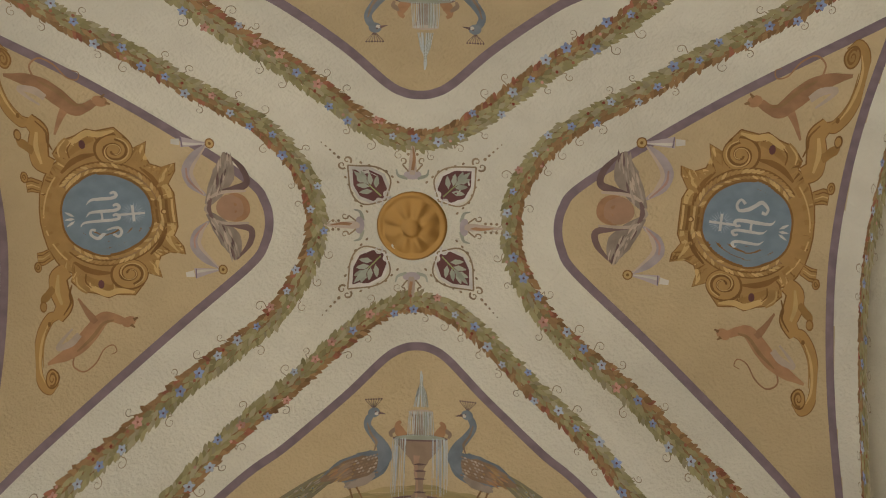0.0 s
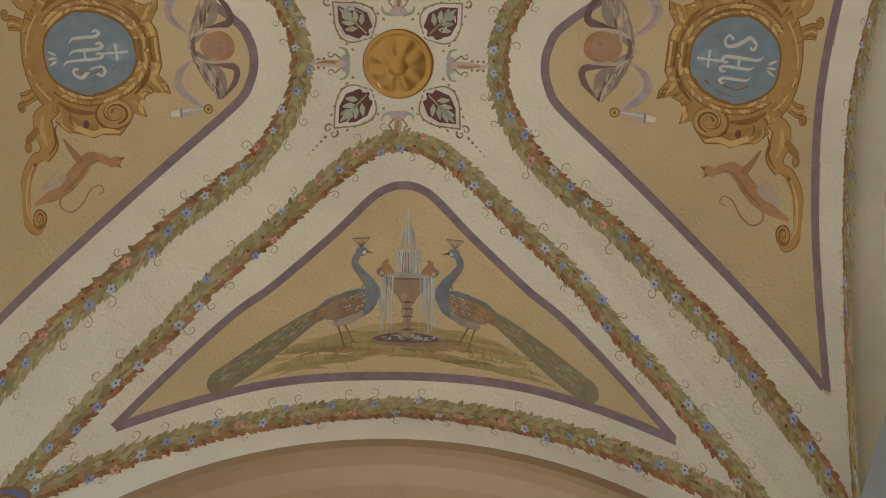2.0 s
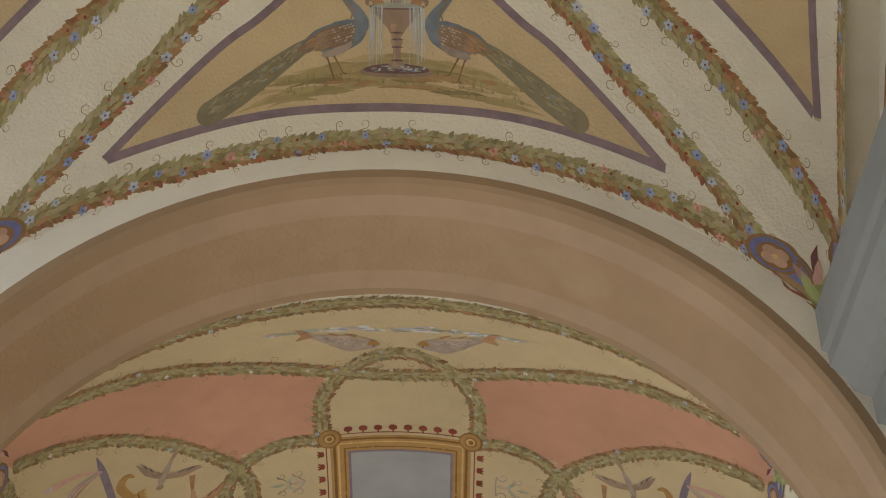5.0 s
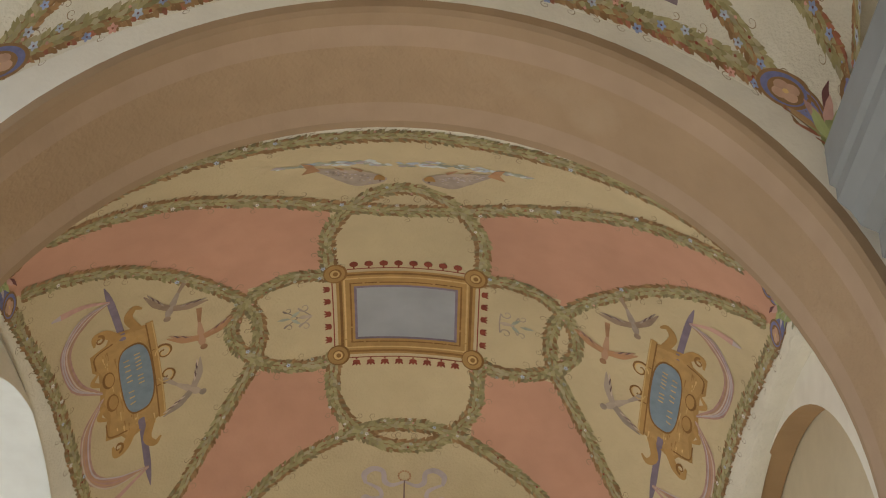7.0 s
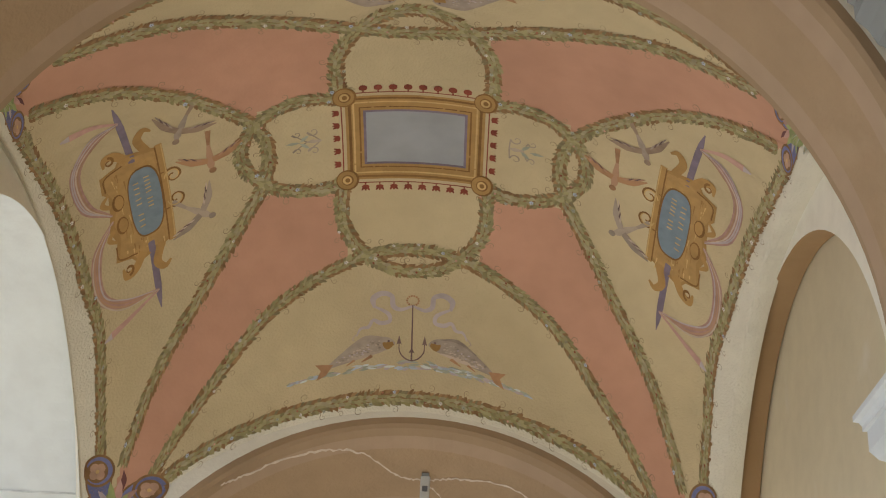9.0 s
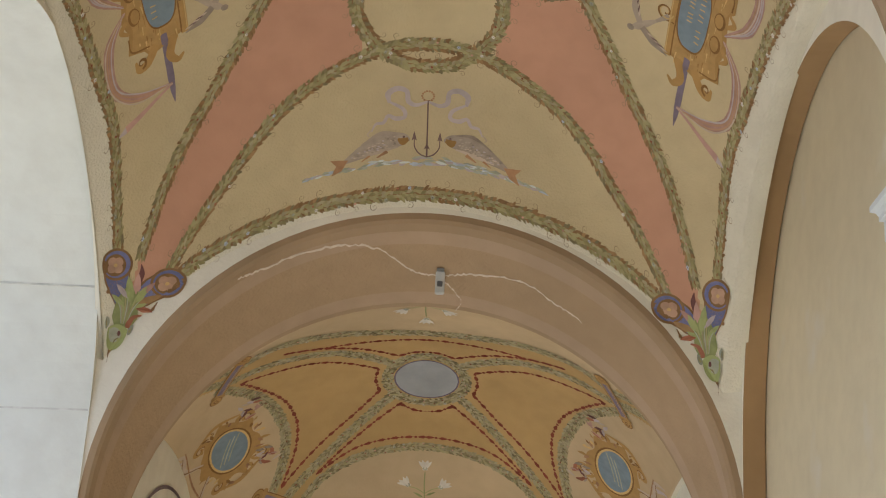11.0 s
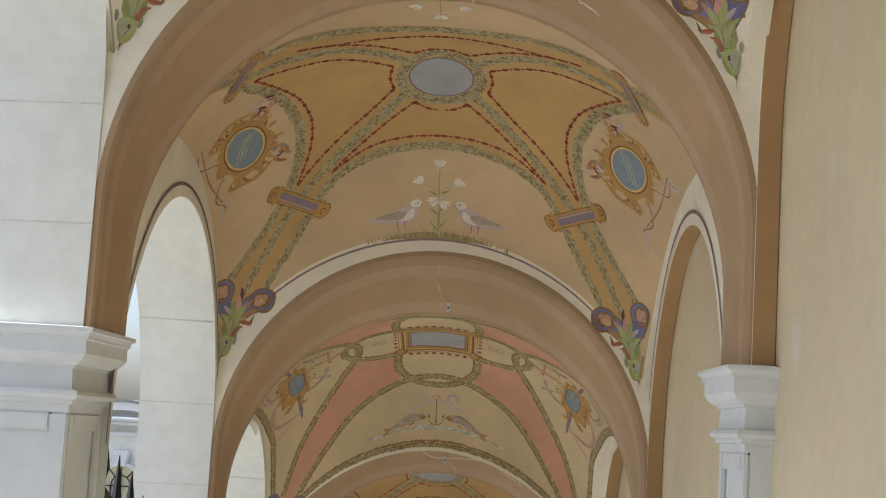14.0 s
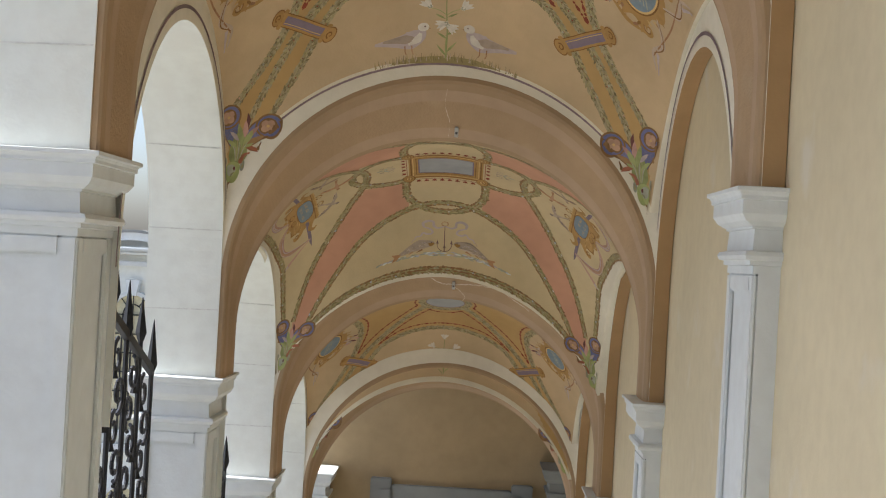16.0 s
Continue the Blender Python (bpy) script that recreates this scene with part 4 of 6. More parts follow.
    # laurel ring, open towards the rim, and the clasp towards the crown
    for lo, hi in ((40, 168), (192, 320)):
        P.stroke(ringed(119, lo, hi), 27, GILT_D, 3, steps=2)
        P.stroke(ringed(118, lo, hi), 19, SIENNA, 3.5, steps=2)
        for j in range(24):
            a = radians(lo + (hi - lo) * (j + 0.5) / 24)
            for o in (-1, 1):
                P.leaf((118 + 6 * o) * math.cos(a), (118 + 6 * o) * math.sin(a), a + math.pi / 2 + 0.5 * o * (1 if lo < 90 else -1), 21, 8, r.choice((GILT_L, GILT, GILT_L, GILT)), 4 + 0.2 * o)
    P.poly([(-150, -34), (-104, -30), (-104, 30), (-150, 34)], GILT_M, 4)
    for p, w, m in ((-146, 5, GILT_L), (-134, 6, GILT_D), (-122, 5, GILT_L), (-112, 5, GILT_D)):
        P.stroke([(p, -30), (p, 30)], w, m, 5, steps=3)
    P.oval(-128, 0, 7, 8, GILT_D, 6, n=10)
    P.oval(-128, 0, 4, 5, GILT_L, 7, n=8)
    scallop = []
    for j in range(80):
        a = 2 * math.pi * j / 80
        f = 1 + 0.05 * abs(math.sin(3 * a)) * (1 if math.cos(a) > 0 else 0.3) - 0.02
        scallop.append((103 * f * math.cos(a), 101 * f * math.sin(a)))
    P.poly([(p * 1.05, q * 1.05) for p, q in scallop], GILT_D, 4.6)
    P.poly(scallop, DISC, 5)
    # a cross over the three letters, rays, small leaf spray
    g = 1 if sx > 0 else -1
    stem = lambda q, lo, hi: P.stroke([(lo + 8, g * (q + 11)), (lo, g * (q + 14)), (lo - 5, g * (q + 6)), (lo + 5, g * q), ((lo + hi) / 2, g * q), (hi - 8, g * (q - 1)), (hi + 4, g * (q - 11))], [5, 7, 7, 8, 8, 6, 1], CHALK, 6)
    stem(42, -26, 36), stem(12, -30, 40), stem(-12, -28, 58)
    P.stroke([(5, g * 13), (3, 0), (5, g * -13)], 5.5, CHALK, 6.5)
    P.stroke([(-14, g * -50), (-24, g * -58), (-32, g * -46), (-26, g * -34), (-8, g * -38), (8, g * -48), (24, g * -58), (40, g * -46), (36, g * -34), (26, g * -36)], [7, 6, 6, 7, 9, 9, 9, 7, 6, 8], CHALK, 6)
    P.stroke([(-88, 0), (-28, 0)], 6, CHALK, 6, steps=1)
    P.stroke([(-62, -21), (-62, 21)], 6, CHALK, 6, steps=1)
    for j in range(22):
        a = 2 * math.pi * j / 22
        P.stroke([(-62 + 11 * math.cos(a), 11 * math.sin(a)), (-62 + 26 * math.cos(a), 26 * math.sin(a))], [1.8, 0.6], BLUE_L, 5.5, steps=1)
    for j in (-1, 0, 1):
        P.leaf(84, j * 12, 0.5 * j, 26, 7, CHALK, 6)
    # winged head as plain shapes, with scarves
    P.oval(-314, 0, 42, 38, FUR, 4, n=24)
    P.oval(-300, 0, 38, 35, SKIN, 4.5, n=24)
    for q in (1, -1):
        P.stroke([(-238, q * 10), (-262, q * 44), (-288, q * 84), (-296, q * 116), (-294, q * 140)], [16, 46, 62, 40, 6], WING, 2)
        P.stroke([(-268, q * 40), (-316, q * 48), (-350, q * 62), (-340, q * 98), (-300, q * 138)], [8, 18, 18, 15, 4], WING_D, 3)
        P.stroke([(-244, q * 26), (-268, q * 38), (-300, q * 42), (-346, q * 42)], [6, 9, 8, 6], FUR_L, 5)
        for j in range(34):
            t = j / 34
            P.leaf(-256 - 46 * t + r.uniform(-16, 16), q * (34 + 92 * t + r.uniform(-9, 9)), q * (2.0 - 0.35 * t), 32, 7, r.choice((WING, SCALE, WING_D, WING, FUR_L)), 4 + 0.02 * j)
        P.stroke([(-236, q * 34), (-200, q * 64), (-190, q * 98), (-212, q * 132), (-250, q * 160)], [6, 24, 30, 22, 6], DRAPE, 1)
        P.stroke([(-232, q * 36), (-208, q * 70), (-204, q * 102), (-248, q * 158)], [3, 11, 10, 3], FUR_L, 2)
        P.stroke([(-228, q * 38), (-192, q * 74), (-188, q * 104)], [3, 6, 4], DRAPE_P, 3)
        P.oval(-258, q * 163, 13, 13, GILT_D, 4, n=14)
        P.oval(-258, q * 163, 10, 10, GILT_L, 5, n=12)
        P.oval(-258, q * 163, 4, 4, GILT_D, 6, n=8)
        P.stroke([(-248, q * 163), (-208, q * 166), (-180, q * 169)], [5, 18, 27], DRAPE, 2)
        P.stroke([(-246, q * 162), (-208, q * 163), (-182, q * 165)], [2, 6, 8], WHITE, 3)
        P.stroke([(-178, q * 169), (-156, q * 171)], [17, 12], WHITE, 3, steps=2)
        P.stroke([(-184, q * 157), (-182, q * 181)], 3.4, DUSK, 4, steps=1)
    P.stroke([(-250, -28), (-240, 0), (-250, 28)], [5, 18, 5], WING_D, 5)
    P.stroke([(-238, -14), (-232, 0), (-238, 14)], [3, 8, 3], FUR_L, 6)
    P.done("painted_cartouche", parent, "painted gilt scroll cartouche with a blue lettered medallion")


CHALK = paint("painted_chalk", (0.60, 0.58, 0.54), 0.1, per_piece=False)


def boss(b, parent):
    """Gilt boss at the crown in low relief, with four leaf lobes and arabesques painted round it."""
    P = Paint(b, (-0.04, 0.015))
    for j in range(4):
        a = 45 + 90 * j
        c, s = math.cos(radians(a)), math.sin(radians(a))
        P.set_out((-0.04 + c * 0.205, 0.015 + s * 0.205), a, 0.00135)
        P.poly([(-58, 0), (-46, 30), (-10, 46), (30, 34), (66, 0), (30, -34), (-10, -46), (-46, -30)], PALE, 0)
        P.poly([(-52, 0), (-40, 24), (-8, 38), (24, 28), (54, 0), (24, -28), (-8, -38), (-40, -24)], WINE, 1)
        for q in (-1, 1):
            P.stroke([(-60, 0), (-30, q * 46), (14, q * 46), (70, 0)], 4, TENDRIL, 2)
            P.scroll(-50, q * 16, 12, 180, q * 1.0, 5, PALE, 3)
            P.scroll(80, q * 9, 11, 180, -q * 1.0, 5, TENDRIL, 2)
            for n in range(3):
                P.leaf(-10 + n * 16, q * (18 - n * 6), q * (0.9 - 0.25 * n), 32, 14, SAGE, 3)
            for n in range(6):
                P.oval(-48 + n * 20, q * (54 - max(n - 2, 0) * 9), 4.5, 3, TENDRIL, 2, n=6)
        P.leaf(22, 0, 0, 52, 15, SAGE, 4)
        P.stroke([(-44, 0), (0, 0), (40, 0)], [4, 3, 1], ACANTHUS, 4, steps=1)
        for n in range(5):
            P.oval(100 + n * 14, 0, 5 - n * 0.7, 4 - n * 0.6, TENDRIL, 2, n=6)
    for j in range(4):
        a = 90 * j
        c, s = math.cos(radians(a)), math.sin(radians(a))
        P.set_out((-0.04 + c * 0.165, 0.015 + s * 0.165), a, 0.00135)
        P.oval(8, 0, 12, 22, DRAPE, 2)
        for q in (-1, 1):
            P.stroke([(0, q * 12), (6, q * 34), (22, q * 40)], [10, 7, 3], SAGE, 2)
            P.scroll(44, q * 24, 10, 180, q * 0.9, 4, TENDRIL, 2, tail=(14, q * 8))
        P.stroke([(8, 0), (50, 0), (104, 0)], [22, 16, 3], FUR_L, 2)
        P.stroke([(20, 0), (50, 4), (80, 0)], [8, 8, 2], FUR, 3)
        for n in range(4):
            P.oval(60 + n * 14, 11, 4, 4, TENDRIL, 2, n=6)
            P.oval(60 + n * 14, -11, 4, 4, TENDRIL, 2, n=6)
    P.done("painted_arabesque", parent, "painted leaf lobes and arabesques round the boss")
    # the boss itself: turned rings with a petal dome
    x0, y0 = -0.04, BAYS[b][0] + 0.015
    z0 = float(height(b, np.array([x0]), np.array([y0]))[0])
    prof = [(0.118, 0.0), (0.118, 0.012), (0.112, 0.020), (0.104, 0.021), (0.099, 0.014), (0.092, 0.018), (0.078, 0.030), (0.058, 0.040), (0.042, 0.044), (0.034, 0.040),
            (0.029, 0.048), (0.018, 0.058), (0.0, 0.061)]
    n = 64
    verts, faces = [], []
    for i, (r, d) in enumerate(prof):
        for j in range(n):
            a = 2 * math.pi * j / n
            ripple = 0.006 * math.cos(8 * a) if 5 <= i <= 8 else 0.0
            verts.append((x0 + r * math.cos(a), y0 + r * math.sin(a), z0 + 0.004 - d + ripple))
    for i in range(len(prof) - 1):
        for j in range(n):
            k = (j + 1) % n
            faces.append((i * n + j, i * n + k, (i + 1) * n + k, (i + 1) * n + j))
    part("boss", tri_mesh("boss", lay(b, verts), faces, [GOLD], smooth=True), parent, "gilt round boss with petal relief")


GOLD, _n, _l, _b = material("gilding", 0.34, 0.5)
_b.inputs["Metallic"].default_value = 0.75
_b.inputs["Base Color"].default_value = (0.40, 0.22, 0.06, 1)


def bracket(b, parent, sx, sy, ra, rb, k=1.35, mask=None):
    """Corner ornament: two roundels with blue tongues that meet in a leaf over a hanging green head of leaves."""
    mask = mask or (ra[0] + 0.035, rb[1] + 0.01)
    # ra, rb and mask stand at (285, 0), (0, 90) and (255, 395) of the painter's sheet
    A = np.array([[285.0, 0, 1], [0, 90, 1], [255, 395, 1]])
    cs, cy = np.linalg.solve(A, [ra[0], rb[0], mask[0]]), np.linalg.solve(A, [ra[1], rb[1], mask[1]])
    P = Paint(b)
    P.place = lambda p, q: (sx * (cs[0] * p + cs[1] * q + cs[2]), sy * (cy[0] * p + cy[1] * q + cy[2]))
    P.k = 0.001
    r = P.rng
    for (x, y), way, curl in (((285, 0), [(285, 0), (275, 80), (262, 150), (258, 230)], (322, 150)), ((0, 90), [(0, 90), (70, 130), (130, 190), (190, 260)], (52, 246))):
        P.stroke(way, [160, 150, 110, 20], UMBER, 3)
        P.stroke(way, [140, 128, 90, 12], COBALT, 4)
        P.stroke([(x + (curl[0] - x) * 0.75, y + (curl[1] - y) * 0.75), curl], [8, 16], UMBER, 4, steps=2)
        P.oval(*curl, 12, 12, UMBER, 5, n=10)
        for n in range(60):
            t = r.random()
            e = spline(way, 8)[int(t * 20)]
            P.oval(e[0] + r.uniform(-45, 45), e[1] + r.uniform(-20, 20), 4, 3, DUSK, 4.6, n=5)
        P.oval(x, y, 92, 90, UMBER, 5, n=26)
        P.oval(x, y, 78, 76, COBALT, 6.3, n=26)
        P.oval(x + 8, y + 5, 62, 62, UMBER, 7.5, n=24)
        for j in range(4):
            a = math.pi / 4 + j * math.pi / 2
            P.oval(x + 8 + 25 * math.cos(a), y + 5 + 25 * math.sin(a), 27, 27, ROSETTE, 9, n=12)
        P.oval(x + 8, y + 5, 11, 11, GILT_L, 11, n=10)
    # plume between the tongues
    P.stroke([(148, -10), (140, 40), (150, 100)], [3, 30, 24], WINE, 6)
    for x, y, a, ln, w, m in ((110, 130, 3.9, 110, 40, DRAPE_P), (90, 190, 3.5, 130, 44, EARTH), (105, 250, 2.9, 110, 34, RUST), (160, 110, 4.7, 130, 44, DRAPE_P), (235, 150, 5.5, 110, 36, DRAPE),
                              (255, 200, 5.6, 110, 34, ACANTHUS), (140, 170, 4.1, 150, 50, ACANTHUS), (195, 150, 4.9, 170, 52, ACANTHUS), (150, 230, 3.6, 130, 44, ACANTHUS)):
        P.leaf(x, y, a, ln, w, m, 10 + 0.001 * x)
    P.stroke([(185, 130), (205, 210), (215, 290), (220, 345)], [70, 130, 150, 90], ACANTHUS, 11)
    for n in range(9):
        P.stroke([(140 + n * 16, 160 + abs(n - 4) * 9), (170 + n * 9, 240), (200 + n * 4, 320)], [3, 8, 3], (SAGE, OLIVE, ACANTHUS, KHAKI)[n % 4], 12.5)
    P.stroke([(120, 280), (165, 290), (190, 330), (180, 345)], [8, 26, 34, 10], RUST, 13)
    # hanging head
    for x, y in ((165, 360), (320, 312)):
        P.oval(x, y, 22, 30, SAGE, 8, n=12)
        P.oval(x, y, 12, 18, OLIVE, 9, n=10)
    P.oval(255, 395, 74, 72, ACANTHUS, 13.5, n=24)
    P.oval(270, 380, 44, 40, SAGE, 15, n=18)
    P.oval(240, 372, 10, 15, WINE, 16.5, n=10)
    P.stroke([(240, 395), (262, 408), (270, 425)], [4, 8, 4], MOSS, 16.5)
    P.stroke([(275, 450), (298, 478), (300, 520)], [34, 20, 4], UMBER, 9)
    P.done("painted_bracket", parent, "painted corner bracket with two blue roundels and green leaf")


v0 = VAULTS[0]
triangle_lines(0, v0), bay1_garlands(0, v0)
for sgn in (1, -1):
    peacocks(0, v0, sgn), cartouche(0, v0, sgn)
boss(0, v0)
for sgx in (1, -1):
    for sgy in (1, -1):
        bracket(0, v0, sgx, sgy, (1.53, 1.08), (1.255, 1.17), mask=(1.47, 1.32))


# ---- second and fourth bays: framed panel, anchors and fishes, tablets ----
def bay2_garlands(b, parent, fine):
    kw = dict(width=0.062, flowers=0.11, tendrils=fine, calm=True)
    whole = lambda half: [(-s, y) for s, y in reversed(half[1:])] + half
    for name, half, shade, at in (
            ("round the field", [(0.0, 0.50), (0.16, 0.512), (0.34, 0.568), (0.65, 0.718), (0.94, 0.96), (1.25, 1.2)], 1, 0.1),
            ("round the field", [(0.0, -0.70), (0.16, -0.715), (0.31, -0.75), (0.60, -0.847), (0.88, -0.95), (1.085, -0.998), (1.36, -1.045)], -1, 0.2),
            ("along the arch", [(0, 1.23), (0.6, 1.232), (0.95, 1.236), (1.23, 1.25)], -1, 0.3),
            ("along the arch", [(0, -1.145), (0.42, -1.138), (0.85, -1.135), (1.15, -1.118), (1.40, -1.08)], 1, 0.4),
            ("round the panel", [(0, 0.61), (0.12, 0.585), (0.22, 0.51), (0.29, 0.41), (0.318, 0.31), (0.312, 0.10)], -1, 0.5),
            ("round the panel", [(0, -0.83), (0.12, -0.80), (0.22, -0.72), (0.29, -0.62), (0.318, -0.52), (0.312, -0.33)], 1, 0.6)):
        P = Paint(b, (0, at)).set_out()
        garland(P, whole(half), shade=shade, **kw)
        P.done("painted_garland", parent, "painted leaf garland " + name)
    for sy in (1, -1):
        for name, pts, at in (
                ("round the field", [(1.54, -0.86), (1.39, -0.805), (1.15, -0.69), (0.93, -0.525), (0.72, -0.32), (0.645, -0.20), (0.625, -0.10), (0.64, 0.02), (0.70, 0.15), (0.94, 0.48), (1.2, 0.765), (1.41, 1.05)], 0.1),
                ("round the panel", [(0.30, -0.335), (0.44, -0.355), (0.60, -0.31), (0.715, -0.20), (0.745, -0.10), (0.715, 0.0), (0.60, 0.11), (0.44, 0.155), (0.30, 0.135)], 0.2),
                ("round the side arch", [(1.545, 0.95), (1.525, 0.7), (1.50, 0.4), (1.54, 0.1), (1.57, -0.3), (1.60, -0.6), (1.61, -0.85)], 0.3)):
            P = Paint(b, (0.3 * sy, at)).set_out()
            garland(P, [(sy * s, y) for s, y in pts], shade=sy, **kw)
            P.done("painted_garland", parent, "painted leaf garland " + name)


def panel_frame_painted(b, parent):
    cy = -0.115
    P = Paint(b, (0, cy)).set_out((0, cy))
    def ring(s0, y0, s1, y1, mat, coat):
        for a, c in (((-s0, -y0), (s0, -y0)), ((s0, -y0), (s0, y0)), ((s0, y0), (-s0, y0)), ((-s0, y0), (-s0, -y0))):
            w = (y0 - y1) if a[1] == c[1] else (s0 - s1)
            dx, dy = (0, (w / 2) * (1 if a[1] < 0 else -1)) if a[1] == c[1] else ((w / 2) * (1 if a[0] < 0 else -1), 0)
            P.stroke([(a[0] + dx, a[1] + dy), (c[0] + dx, c[1] + dy)], w, mat, coat, steps=8)
    ring(0.292, 0.232, 0.215, 0.148, GILT, 1)
    ring(0.280, 0.222, 0.268, 0.211, GILT_D, 2)
    ring(0.262, 0.200, 0.254, 0.192, GILT_L, 2)
    ring(0.236, 0.170, 0.229, 0.164, GILT_D, 2)
    ring(0.218, 0.151, 0.207, 0.140, DUSK, 3)
    for i in range(6):
        for j in range(4):
            s0, s1 = -0.208 + 0.416 * i / 6, -0.208 + 0.416 * (i + 1) / 6
            y0, y1 = -0.141 + 0.282 * j / 4, -0.141 + 0.282 * (j + 1) / 4
            P.shape([(s0, y0), (s1, y0), (s1, y1), (s0, y1)], [(0, 1, 2, 3)], PANEL_FLAT, 1)
    for sx in (1, -1):
        for sy in (1, -1):
            x, y = sx * 0.292, sy * 0.232
            P.oval(x, y, 0.050, 0.054, GILT_D, 4)
            P.oval(x - 0.003, y, 0.043, 0.047, GILT, 5)
            P.oval(x, y, 0.026, 0.028, GILT_D, 6)
            P.oval(x - 0.002, y, 0.020, 0.022, GILT_L, 7)
            P.oval(x, y, 0.011, 0.012, GILT_D, 8, n=10)
    for sgn in (1, -1):
        P.stroke([(-0.245, sgn * 0.250), (0.245, sgn * 0.250)], 0.005, BRICKRED, 1, steps=8)
        for i in range(8):
            x = -0.215 + i * 0.0614
            y = sgn * 0.262
            P.stroke([(x, sgn * 0.25), (x, y)], 0.006, BRICKRED, 1, steps=1)
            P.oval(x, y + sgn * 0.010, 0.017, 0.010, BRICKRED, 2, n=10)
            for t in (-0.6, 0, 0.6):
                P.leaf(x + t * 0.018, y + sgn * 0.020, sgn * math.pi / 2 - t, 0.024, 0.012, BRICKRED, 2)
        P.stroke([(sgn * 0.308, -0.185), (sgn * 0.308, 0.185)], 0.005, BRICKRED, 1, steps=8)
        for i in range(5):
            y = -0.145 + i * 0.0725
            P.oval(sgn * 0.327, y, 0.010, 0.017, BRICKRED, 2, n=10)
            for t in (-0.6, 0, 0.6):
                P.leaf(sgn * 0.337, y + t * 0.018, (0 if sgn > 0 else math.pi) + t * sgn, 0.024, 0.012, BRICKRED, 2)
        # small arabesque in the side lobe
        for q in (1, -1):
            P.scroll(sgn * 0.43, q * 0.055, 0.026, 180, q * 1.0, 0.006, WING, 1, tail=(sgn * 0.40, 0))
            P.scroll(sgn * 0.50, q * 0.05, 0.020, 180, q * 1.0, 0.005, WING, 1, tail=(sgn * 0.46, 0))
            P.leaf(sgn * 0.47, q * 0.02, q * 0.7, 0.05, 0.018, SAGE, 2)
        P.leaf(sgn * 0.43, 0, 0, 0.07, 0.022, FUR_L, 2)
        P.leaf(sgn * 0.52, 0, 0, 0.06, 0.016, SAGE, 2)
    P.done("painted_panel", parent, "painted gilt frame with corner bosses round a grey panel")


PANEL_FLAT = paint("panel_grey_even", (0.36, 0.37, 0.38), 0.1, per_piece=False, scale=6)


def anchor_fishes(b, parent, sy):
    """Anchor with ribbons between two fishes on waves."""
    oy = 1.05 if sy > 0 else -0.96
    P = Paint(b, (0.0, oy), 0, 0.00135 if sy > 0 else 0.00118, flip=sy > 0)
    r = P.rng
    for j in range(120):
        x = r.uniform(-420, 420)
        y = -16 - 20 * abs(x) / 420 + r.uniform(-16, 16) * (1 - abs(x) / 460)
        P.leaf(x, y, r.uniform(-0.25, 0.25) + (0.08 if x < 0 else -0.08), r.uniform(26, 46), r.uniform(8, 14), r.choice((WATER, BLUE_L, SAGE, DRAPE, SAGE)), 1)
    if sy > 0:
        P.stroke([(0, 200), (0, 100), (0, -4)], [4, 5, 6], WING_D, 3, steps=3)
        for j in range(14):
            a = 2 * math.pi * j / 14
            P.oval(20 * math.cos(a), 216 + 18 * math.sin(a), 4, 4, FUR, 3, n=6)
    for m in (1, -1):
        if sy > 0:
            P.stroke([(0, -4), (m * 24, 6), (m * 42, 30), (m * 44, 60)], [4, 5, 4, 3], WING_D, 3)
            P.poly([(m * 44, 88), (m * 35, 54), (m * 44, 60), (m * 53, 54)], WING_D, 4)
            P.poly([(0, 44), (m * 11, 24), (0, 28), (-m * 11, 24)], WING_D, 4)
            P.stroke([(0, 196), (m * 40, 182), (m * 66, 196), (m * 72, 232), (m * 104, 244), (m * 134, 226), (m * 130, 192)], [8, 14, 18, 16, 20, 22, 10], DRAPE, 3)
            P.stroke([(m * 130, 196), (m * 84, 168), (m * 78, 140), (m * 108, 134), (m * 134, 146), (m * 150, 122), (m * 176, 118), (m * 190, 92)], [8, 14, 14, 16, 12, 12, 10, 3], DRAPE, 3)
            P.stroke([(m * 190, 100), (m * 204, 84), (m * 196, 74)], [5, 5, 2], FUR_L, 4)
        # fish with fins, gill, scales and tail
        P.stroke([(m * 58, 58), (m * 84, 60), (m * 150, 50), (m * 220, 24), (m * 284, -4)], [8, 44, 70, 48, 14], SCALE, 4)
        P.stroke([(m * 100, 82), (m * 160, 84), (m * 226, 48)], [4, 13, 4], WING, 5)
        P.stroke([(m * 100, 32), (m * 170, 18), (m * 236, 4)], [5, 16, 4], FUR_L, 5)
        P.stroke([(m * 64, 60), (m * 84, 52), (m * 100, 62)], [12, 30, 5], GILT_M, 5)
        P.oval(m * 80, 68, 4.5, 4.5, WING_D, 6, n=6)
        for j in range(90):
            t = r.random()
            P.leaf(m * (108 + 150 * t), 60 - 52 * t + r.uniform(-20, 22) * (1 - 0.6 * t), 0.2 * m, 10, 6, r.choice((DRAPE, SCALE, FUR_L, SCALE, WING)), 6)
        P.poly([(m * 270, 2), (m * 332, 12), (m * 312, -12), (m * 328, -44), (m * 294, -32)], FUR, 5)
        P.stroke([(m * 136, 18), (m * 172, -2)], [13, 4], FUR, 5, steps=2)
        P.stroke([(m * 196, 8), (m * 224, -10)], [9, 3], FUR, 5, steps=2)
    P.done("painted_anchor", parent, "painted anchor with ribbons between two fishes")


SIENNA_G = paint("tablet_board", (0.47, 0.29, 0.11), 0.12, per_piece=False)


